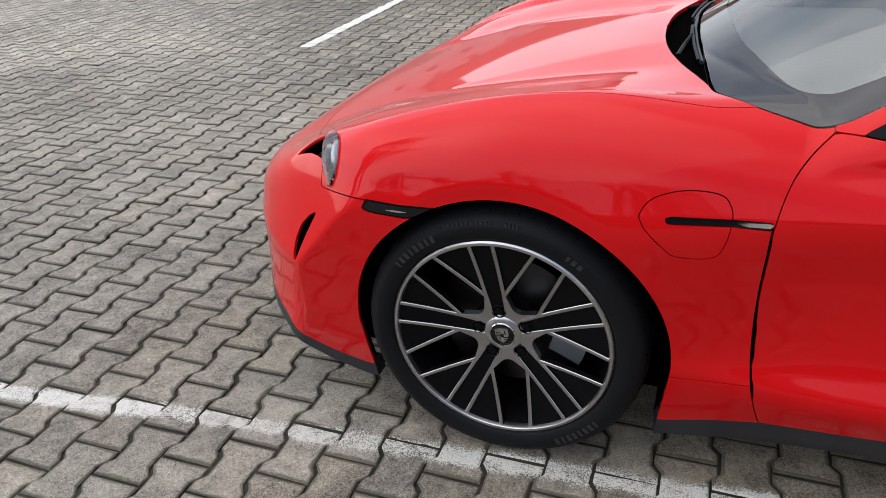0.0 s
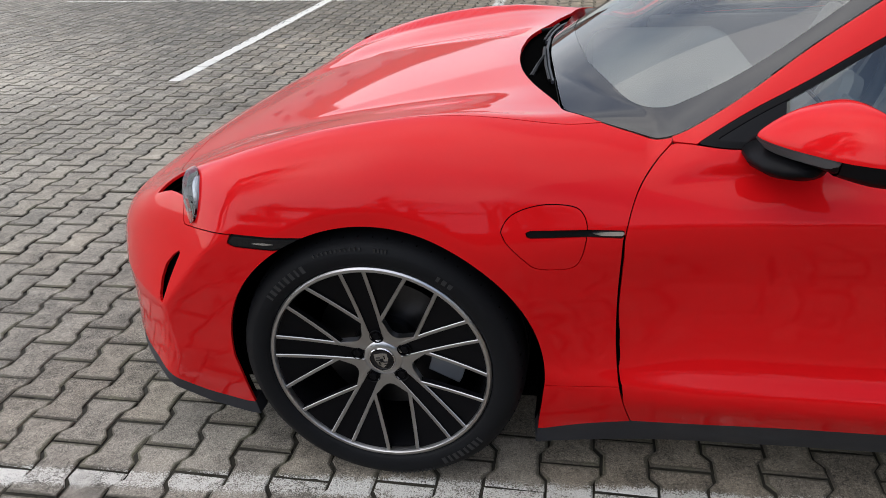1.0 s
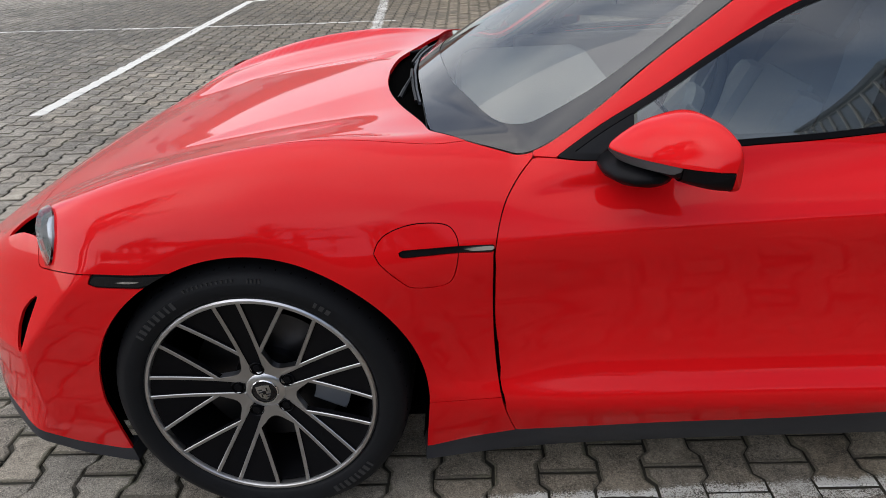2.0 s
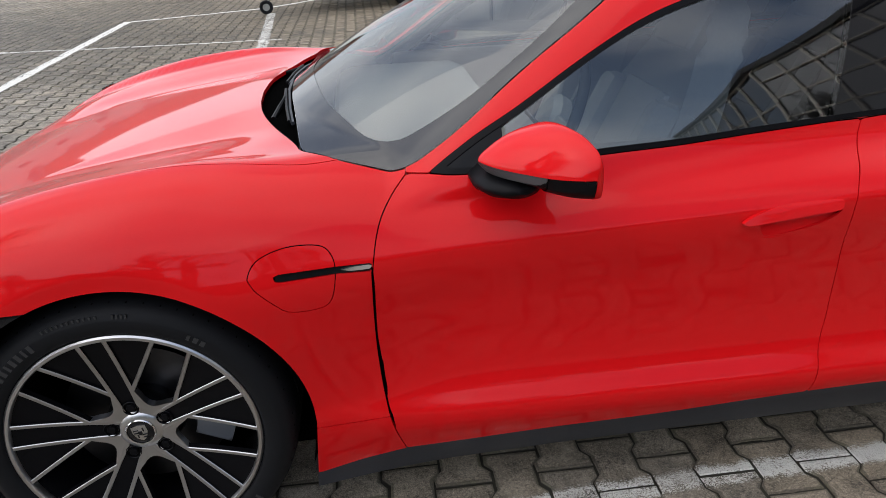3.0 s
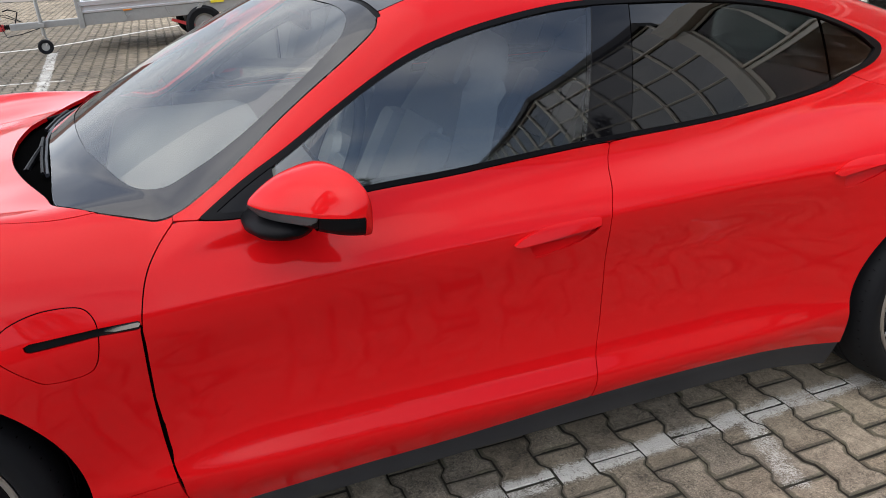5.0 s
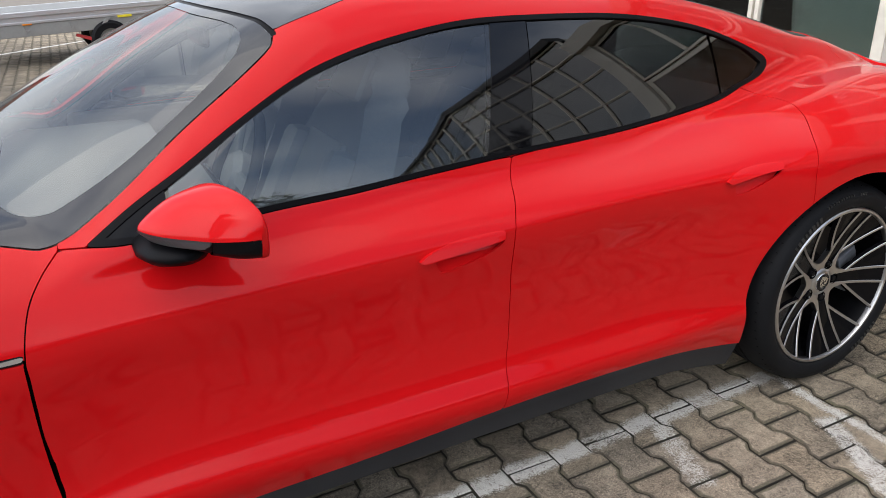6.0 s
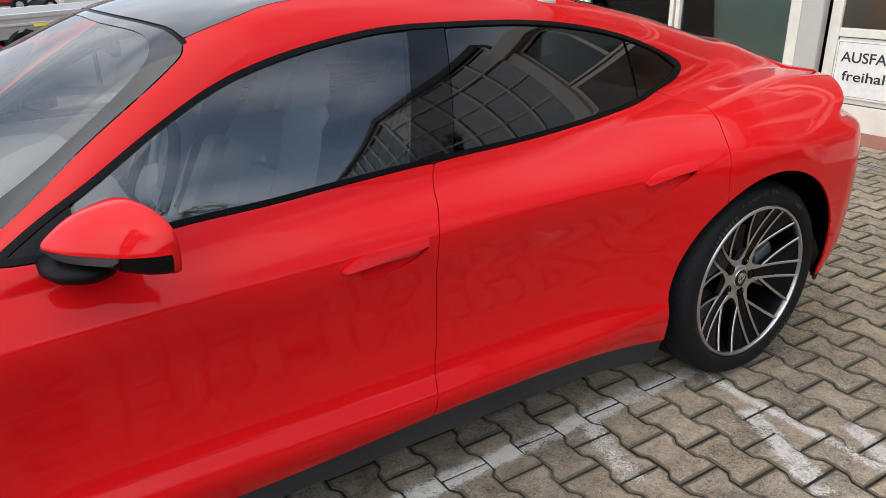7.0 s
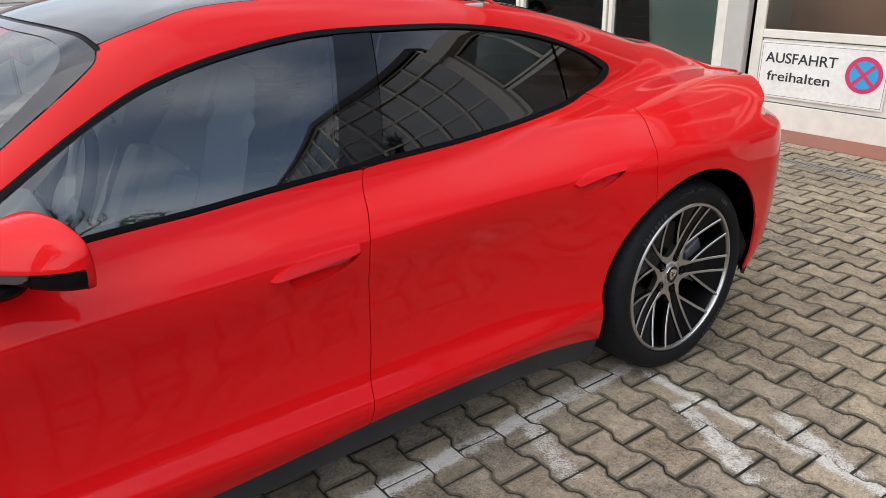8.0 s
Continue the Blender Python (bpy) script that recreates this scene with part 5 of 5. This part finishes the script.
# the gate: four leaves with a solid lower panel and glass above
gate = tagged(new("gate"), "white framed exit gate with a notice on its panel", "gate")
for k in range(2):
    y1 = 1.372 - 2.20 * k
    y0 = y1 - 2.19
    leaf = new("leaf")
    leaf.parent = gate
    bm = bmesh.new()
    add_box(bm, (FX - .03, y0, .0), (FX + .03, y0 + .095, 3.05), .006)
    add_box(bm, (FX - .03, y1 - .095, .0), (FX + .03, y1, 3.05), .006)
    for z0, z1 in ((.0, .215), (.76, .83), (1.85, 1.91), (2.95, 3.05)):
        add_box(bm, (FX - .029, y0 + .095, z0), (FX + .03, y1 - .095, z1), .006)
    part("frame", bm, WHITE_FRAME, leaf)
    part("panel", box((FX - .012, y0 + .095, .215), (FX + .01, y1 - .095, .76), .003), WHITE_FRAME, leaf)
    # dark strips drawn for the recessed edge of the panel
    edge_bars = bmesh.new()
    for a, b, c, d in ((y0 + .095, y1 - .095, .215, .224), (y0 + .095, y1 - .095, .753, .760), (y0 + .095, y0 + .102, .224, .753), (y1 - .102, y1 - .095, .224, .753)):
        add_box(edge_bars, (FX - .0165, a, c), (FX - .0122, b, d))
    part("panel_edge_strip", edge_bars, EDGE_GREY, leaf, "dark strip for the panel's recessed edge")
    part("pane", box((FX - .004, y0 + .095, .83), (FX + .002, y1 - .095, 1.85)), GATE_PANE, leaf)
    part("pane", box((FX - .004, y0 + .095, 1.91), (FX + .002, y1 - .095, 2.95)), GATE_PANE, leaf)
# near-black strip that fills the gap between gate and column
part("gap_filler", box((FX - .02, 1.373, 0), (FX + .02, 1.404, 3.05)), DARK, gate)
window_bay(-3.02, 1.37, 3.10, 4.75, "window", .06)
for k in range(1, 4):
    part("mullion", box((FX - .05, 1.37 - 1.1 * k - .04, 3.16), (FX + .03, 1.37 - 1.1 * k + .04, 4.69), .006), WHITE_FRAME, building)
part("column", box((FX - .14, -3.36, 0), (FX + .2, -3.03, 4.79), .012), PLASTER, building, "pale plaster column")
# curtain wall further along
CURTAIN_GLASS = glass("curtain_glass", (.16, .20, .24), ior=2.8)
PALE_GLASS = glass("pale_mirror_glass", (.16, .20, .24), ior=3.4)
# near-black, for added sheets that stand for the unlit hall inside
HALL_SHADE = material("hall_shade", (.020, .022, .026), .9, grain=.2, scale=4)
EDGE_DARK = material("edge_dark", (.035, .034, .033), .6, grain=.1, scale=20)
CORNER = -3.37 - .80 * 5                # where the glazed hall bends away
BEND = Matrix.Translation((FX, CORNER, 0)) @ Matrix.Rotation(radians(22), 4, "Z") @ Matrix.Translation((-FX, -CORNER, 0))
for k in range(5):
    y1 = -3.37 - .80 * k
    for z0, z1 in ((.12, 1.10), (1.12, 2.10), (2.12, 3.10), (3.12, 4.10), (4.12, 5.00), (5.02, 5.66)):
        window_bay(y1 - .79, y1, z0, z1, "window", .026, EDGE_DARK if z0 < .2 else None, CURTAIN_GLASS)
for k in range(9):
    y1 = CORNER - .01 - 1.42 * k
    for z0, z1 in ((.12, 1.95), (1.97, 3.80), (3.82, 5.66)):
        window_bay(y1 - 1.40, y1, z0, z1, "window", .03, EDGE_DARK if z0 < .2 else None, PALE_GLASS).matrix_basis = BEND
part("roof_edge", box((FX - .25, -3.4, 4.80), (FX + .3, 8.6, 5.25), .02), PLASTER, building, "pale roof edge")
part("roof_edge", box((FX - .12, CORNER, 5.68), (FX + .3, -3.4, 5.92), .02), EDGE_DARK, building, "dark roof edge")
part("roof_edge", box((FX - .12, -20.2, 5.68), (FX + .3, CORNER, 5.92), .02), EDGE_DARK, building, "dark roof edge").matrix_basis = BEND
part("sill_band", box((FX - .07, CORNER, 4.99), (FX - .041, -3.4, 5.03), .004), WHITE_FRAME, building, "pale band across the glazing")
part("roof", box((FX + .3, -3.4, 5.05), (FX + 9, 8.6, 5.2), .02), PLASTER, building)
part("roof", box((FX + .3, CORNER, 5.70), (FX + 9, -3.4, 5.84), .02), PLASTER, building)
part("roof", box((FX + .3, -20.2, 5.70), (FX + 6, CORNER, 5.84), .02), PLASTER, building).matrix_basis = BEND
part("wall", box((FX + .8, 1.5, .0), (FX + .9, 8.5, 3.44)), ROOM_DARK, building, "dull green inside wall")
part("wall", box((FX + .8, -3.3, .0), (FX + .9, 1.498, 3.44)), ROOM_WARM, building, "dull brown inside wall")
part("hall_shade_sheet", box((FX + .8, CORNER - .3, .0), (FX + .9, -3.32, 5.68)), HALL_SHADE, building, "near-black sheet for the unlit hall behind the glazing")
part("hall_shade_sheet", box((FX + .8, -20.0, .0), (FX + .9, CORNER, 5.66)), HALL_SHADE, building, "near-black sheet for the unlit hall behind the glazing").matrix_basis = BEND
part("end_wall", box((FX - .02, 8.5, 0), (FX + 9, 8.7, 5.3)), PLASTER, building)
part("end_wall", box((FX - .02, -20.40, 0), (FX + 6, -20.21, 5.9)), PLASTER, building).matrix_basis = BEND
part("wall", box((FX + .8, -3.3, 3.46), (FX + .9, 8.5, 5.04)), ROOM_DARK, building, "dull green inside wall")

# notice on the gate
notice = tagged(new("notice"), "white notice board asking to keep the exit free", "sign")
part("board", box((FX - .036, .195, .268), (FX - .0295, 1.268, .735), .002), SIGN_WHITE, notice)
edge = bmesh.new()
for lo, hi in (((.207, .283), (1.253, .286)), ((.207, .719), (1.253, .722)), ((.207, .286), (.210, .719)), ((1.250, .286), (1.253, .719))):
    add_box(edge, (FX - .0372, lo[0], lo[1]), (FX - .0355, hi[0], hi[1]))
part("border_line", edge, material("border_line", (.13, .07, .06), .6, grain=.2, scale=30), notice, "thin faded border line")


def lettering(words, y, z, height, width, parent, mat):
    """Words on the board, from y towards the right of a reader, with their true width."""
    cu = bpy.data.curves.new("words", "FONT")
    cu.body, cu.size, cu.extrude, cu.offset = words, height / .69, .0015, .0008
    probe = new("words", cu)
    bpy.context.view_layer.update()
    me = bpy.data.meshes.new_from_object(probe.evaluated_get(bpy.context.evaluated_depsgraph_get()))
    bpy.data.objects.remove(probe)
    me.materials.append(mat)
    ob = new("lettering", me)
    ob.parent = parent
    xs = [v.co.x for v in me.vertices]
    f = width / (max(xs) - min(xs))
    ob.matrix_basis = Matrix(((0, 0, -1, FX - .0375), (-f, 0, 0, y + f * min(xs)), (0, 1, 0, z), (0, 0, 0, 1)))
    return ob


lettering("AUSFAHRT", 1.214, .563, .082, .62, notice, LETTER)
lettering("freihalten", 1.182, .412, .078, .55, notice, LETTER)
disc = lambda r, x0, x1: lathe([(.0, x0), (r, x0), (r, x1), (.0, x1)], 48, "X")
roundel = part("roundel", disc(.143, -.0395, -.035), SIGN_RED, notice, "red ring of the no-stopping sign")
roundel.matrix_basis = pose(FX, .375, .530)
field = part("field", disc(.108, -.0410, -.036), SIGN_BLUE, roundel, "blue field")
for a in (45, -45):
    bar = part("cross_bar", box((-.0425 - .0006 * (a > 0), -.107, -.0135), (-.0412, .107, .0135)), SIGN_RED, roundel)
    bar.matrix_basis = Matrix.Rotation(radians(a), 4, "X")
tagged(part("threshold", box((6.50, -21, -.05), (6.93, 9, .004), .003), BRICK_RED, None), "worn brick-red threshold strip before the gate", "threshold", kind="structure")
drain = tagged(new("drain_channel"), "dark iron drain channel set in the paving", "drain")
part("rim", box((5.93, -6, -.02), (6.03, 8, .002), .002), IRON, drain)
# dark bars on the rim stand for the shade inside the slots
slot_data = None
for k in range(150):
    if slot_data is None:
        slot_data = part("slot", box((5.950, -.006, .0022), (6.010, .006, .0032)), material("slot_shade", (.07, .065, .055), .9, grain=.2, scale=60), drain).data
        continue
    slot = new("slot", slot_data)
    slot.parent, slot.matrix_basis = drain, pose(0, -2.0 + .028 * k, 0)
# ---------------------------------------------------------------- flat trailer parked across the lot
GALV = material("galvanised", (.36, .36, .345), .45, metal=.5, grain=.12, scale=25)
ALU = material("aluminium_rail", (.62, .63, .64), .35, metal=.7, grain=.06, scale=30)
RED_PLASTIC = material("red_plastic", (.42, .03, .03), .5, grain=.1, scale=60)
ORANGE = material("orange_reflector", (.75, .25, .02), .3)
YELLOW = material("yellow_label", (.75, .62, .03), .5)
trailer = tagged(new("trailer"), "galvanised flat trailer standing on its jockey wheel", "trailer")
trailer.matrix_basis = pose(-1.46, 9.95, .405, 0, -2.3, 3)
part("drawbar", box((.22, -.045, -.045), (1.35, .045, .045), .006), GALV, trailer)
part("coupling", box((-.03, -.04, -.04), (.15, .04, .05), .012), RED_PLASTIC, trailer, "red coupling head")
part("coupling_lever", tube([(.02, 0, .05), (.05, 0, .10), (.14, 0, .13)], .012, 6), GALV, trailer)
for k in range(4):
    part("bellow", lathe([(.026, 0), (.040, .012), (.026, .024)], 14, "X"), RUBBER, trailer).matrix_basis = pose(.15 + .022 * k, 0, .01)
part("hand_brake", tube([(.30, .02, .05), (.36, .02, .20), (.25, .02, .24), (.18, .02, .22)], .010, 6), TRIM_BLACK, trailer)
for a in (.06, .10):
    part("cable", tube([(.12, -.05, .02), (.10, -.06, .18), (.22, -.06, .24 - a), (.40, -.06, .06)], .006, 5), RUBBER, trailer)
part("cable", tube([(.12, -.05, 0), (.16, -.06, -.12), (.35, -.06, -.10), (.6, -.06, -.04)], .006, 5), RUBBER, trailer)
jockey = new("jockey_wheel")
jockey.parent = trailer
jockey.matrix_basis = pose(.63, -.09, 0)
part("tube", tube([(0, 0, .62), (0, 0, -.14)], .026, 12), GALV, jockey)
part("fork", tube([(0, 0, -.14), (.03, .0, -.22), (.0, -.03, -.28)], .014, 8), GALV, jockey)
part("clamp", box((-.04, -.04, -.03), (.04, .10, .03), .006), GALV, jockey)
tyre = lathe([(.055, -.03), (.09, -.034), (.104, -.02), (.104, .02), (.09, .034), (.055, .03)], 24, close=True)
part("tyre", tyre, RUBBER, jockey, smooth=True).matrix_basis = pose(-.02, 0, -.300)
part("hub", lathe([(.0, -.02), (.058, -.02), (.058, .02), (.0, .02)], 16), GALV, jockey).matrix_basis = pose(-.02, 0, -.300)
part("side_beam", box((1.20, -.06, -.07), (6.2, -.02, .10), .006), GALV, trailer, "grey galvanised side beam")
part("side_beam", box((1.20, 1.70, -.07), (6.2, 1.74, .10), .006), GALV, trailer)
part("cross_beam", box((1.20, -.02, -.07), (1.26, 1.70, .10), .006), GALV, trailer)
rail = bmesh.new()
for z0, z1, out in ((.10, .135, .075), (.135, .20, .06), (.20, .265, .085)):
    add_box(rail, (1.16, -out, z0), (6.25, 0, z1), .005)
part("side_rail", rail, ALU, trailer, "ribbed aluminium side rail")
part("side_rail", box((1.16, 1.68, .10), (6.25, 1.76, .265), .005), ALU, trailer)
part("front_rail", box((1.16, 0, .10), (1.22, 1.68, .265), .005), ALU, trailer)
part("deck", box((1.2, 0, .09), (6.2, 1.70, .12), .004), PLASTER, trailer)
part("corner_post", box((1.12, -.085, -.10), (1.20, .02, .42), .008), GALV, trailer)
for x in (1.75, 4.6):
    part("reflector", box((x, -.088, .085), (x + .12, -.06, .105), .003), ORANGE, trailer, "orange side reflector")
part("label", box((3.02, -.089, .075), (3.22, -.06, .11), .002), YELLOW, trailer, "yellow label")
for x, d in ((1.75, .25), (2.35, .2)):
    part("bracket", tube([(x, -.07, .09), (x + .03, -.08, -.02), (x + d * .3, -.07, .02)], .010, 6), GALV, trailer)
part("guard_strut", slab([(2.70, -.08), (2.76, -.08), (2.92, .09), (2.86, .09)], -.10, -.06), GALV, trailer)
for y in (-.02, 1.55):
    w = new("wheel")
    w.parent = trailer
    w.matrix_basis = pose(2.88, y, -.235)
    part("tyre", lathe([(.17, -.08), (.25, -.09), (.285, -.06), (.29, 0), (.285, .06), (.25, .09), (.17, .08)], 40, close=True), RUBBER, w, smooth=True)
    part("rim", lathe([(.0, -.05), (.05, -.055), (.06, -.03), (.14, -.03), (.165, -.06), (.175, -.06), (.175, .05), (.0, .05)], 32), GALV, w, smooth=True)
part("ramp_foot", slab([(2.42, -.10), (2.72, -.20), (2.74, -.23), (2.66, -.235), (2.40, -.13)], -.08, .05), RED_PLASTIC, trailer, "dark red folding support")
# ---------------------------------------------------------------- small machine and board stack beyond the trailer
MACHINE_RED = material("machine_red", (.30, .012, .014), .45, grain=.12, scale=20)
BOARD = material("pale_board", (.52, .50, .46), .7, grain=.15, scale=12)
machine = tagged(new("machine"), "small red machine on black wheels far across the lot", "machine")
machine.matrix_basis = pose(2.2, 26.2, 0)
part("hood", box((-.95, -.35, .28), (-.05, .75, 1.05), .06), MACHINE_RED, machine, "red sheet-metal hood")
part("chassis", box((-.9, -.28, .20), (1.05, .68, .34), .02), CABIN_DARK, machine)
part("engine", box((.22, -.20, .34), (.62, .55, .85), .04), CABIN_DARK, machine)
part("seat_shell", box((.70, -.15, .50), (1.05, .50, .95), .06), MACHINE_RED, machine)
part("exhaust", tube([(.30, -.30, .30), (.50, -.34, .45), (.62, -.30, .95)], .035, 8), GALV, machine)
for x, r in ((.06, .24), (.95, .20)):
    for y in (-.42, .80):
        w = new("wheel")
        w.parent = machine
        w.matrix_basis = pose(x, y, r)
        part("tyre", lathe([(.5 * r, -.07), (.85 * r, -.09), (r, -.05), (r, .05), (.85 * r, .09), (.5 * r, .07)], 28, close=True), RUBBER, w, smooth=True)
        part("rim", lathe([(.0, -.05), (.2 * r, -.06), (.5 * r, -.04), (.5 * r, .04), (.0, .05)], 20), GALV, w, smooth=True)
boards = tagged(new("board_stack"), "stack of pale boards lying beside the red machine", "boards")
boards.matrix_basis = pose(4.6, 27.6, 0, 0, 0, 4)
for k in range(6):
    part("board", box((-.95, -.5 + .03 * (k % 2), .02 + .15 * k), (1.0 - .05 * (k % 3), .5, .155 + .15 * k), .01), BOARD, boards)
# ---------------------------------------------------------------- trees, hedge and buildings round the lot
BARK = material("bark", (.10, .085, .07), .9, grain=.25, scale=20, bump=.01)
LEAF = material("hedge_leaf", (.035, .055, .020), .6, grain=.3, scale=12)
RENDERED = material("pale_render", (.45, .43, .40), .85, grain=.12, scale=3)
ROOF_TILE = material("roof_tile", (.20, .10, .07), .8, grain=.2, scale=10)


def bare_tree(x, y, height, seed):
    rnd = random.Random(seed)
    tree = tagged(new("tree"), "bare winter tree with fine spreading branches", "tree", group="trees round the lot")
    tree.matrix_basis = pose(x, y, -.02)
    trunk, twigs = bmesh.new(), bmesh.new()

    def grow(p, d, length, r, level):
        mid = p + d * length * .5 + Vector((rnd.uniform(-1, 1), rnd.uniform(-1, 1), 0)) * length * .06
        end = p + d * length
        add_tube(trunk if level < 2 else twigs, [p, mid, end], [r, r * .82, r * .66], 6 if level < 3 else 3)
        if level >= 5:
            return
        for k in range(3 if level else 5):
            turn = Euler((rnd.uniform(-.75, .75), rnd.uniform(-.75, .75), rnd.uniform(0, 6.3))).to_matrix()
            nd = (turn @ d * .8 + Vector((0, 0, .25)) + d * .35).normalized()
            start = p + d * length * rnd.uniform(.55, 1.0)
            grow(start, nd, length * rnd.uniform(.55, .78), r * .58, level + 1)

    grow(Vector((0, 0, 0)), Vector((rnd.uniform(-.05, .05), rnd.uniform(-.05, .05), 1)).normalized(), height * .34, height * .018, 0)
    part("trunk", trunk, BARK, tree)
    tagged(part("branches", twigs, BARK, tree), kind="stuff")


for k, (x, y, h) in enumerate(((-7.2, -4.4, 15.0), (-9.5, -6.5, 14.0), (4.9, -19.0, 10.5), (1.0, -19.5, 11.0), (-3.5, -18.5, 12.0), (-13.5, -8, 13), (2.6, -16.5, 9.0))):
    bare_tree(x, y, h, 11 + k)


def hedge(x0, x1, y, deep, high, count, seed):
    """A clipped hedge: a dense mass of small leaves with an uneven top."""
    r = np.random.default_rng(seed)
    c = np.stack([r.uniform(x0, x1, count), y + deep * r.normal(0, .35, count), high * r.power(1.6, count)], 1)
    c[:, 2] *= .8 + .25 * np.sin(c[:, 0] * 1.7) * np.sin(c[:, 0] * .61 + 1)
    a, b = r.normal(size=(count, 3)), r.normal(size=(count, 3))
    a /= np.linalg.norm(a, axis=1, keepdims=True)
    b = np.cross(a, b)
    b /= np.linalg.norm(b, axis=1, keepdims=True)
    s = r.uniform(.06, .16, (count, 1))
    v = np.stack([c - a * s - b * s * .5, c + a * s - b * s * .5, c + a * s + b * s * .5, c - a * s + b * s * .5], 1).reshape(-1, 3)
    i = np.arange(count)[:, None] * 4
    t = np.concatenate([i + [0, 1, 2], i + [0, 2, 3]])
    h = tagged(new("hedge"), "dark evergreen hedge along the lot's edge", "hedge")
    ob = link_mesh("foliage", v, t, LEAF, h)
    tagged(ob, kind="stuff")
    core = part("core", box((x0, y - deep * .3, 0), (x1, y + deep * .3, high * .78)), LEAF, h)


hedge(-24, 12, -17.5, 1.5, 5.6, 14000, 5)


DULL_PANE = material("dull_pane", (.17, .175, .18), .3, grain=.1, scale=3)


def far_house(x0, x1, y, deep, high, rows, cols, label):
    h = tagged(new("house"), label, "house", group="houses across the lot")
    part("wall", box((x0, y, 0), (x1, y + deep, high)), RENDERED, h)
    bm = bmesh.new()
    ym = y + deep / 2
    a = [bm.verts.new(p) for p in ((x0 - .4, y - .4, high), (x1 + .4, y - .4, high), (x1 + .4, y + deep + .4, high), (x0 - .4, y + deep + .4, high), (x0 - .4, ym, high + 3), (x1 + .4, ym, high + 3))]
    for f in ((0, 1, 5, 4), (2, 3, 4, 5), (0, 4, 3), (1, 2, 5), (0, 3, 2, 1)):
        bm.faces.new([a[i] for i in f])
    part("roof", bm, ROOF_TILE, h)
    step = (x1 - x0) / cols
    for r in range(rows):
        for c in range(cols):
            cx, cz = x0 + (c + .5) * step, 1.0 + r * high / rows
            w = part("window", box((cx - .62, y - .06, cz), (cx + .62, y - .012, cz + 1.35), .02), WHITE_FRAME, h)
            part("pane", box((cx - .54, y - .07, cz + .08), (cx + .54, y - .058, cz + 1.27)), DULL_PANE, w)


far_house(-41, -8, 50, 10, 5.2, 2, 9, "pale two-storey house with red tiled roof")
far_house(-2, 22, 62, 10, 6.4, 2, 6, "pale three-storey house with red tiled roof")
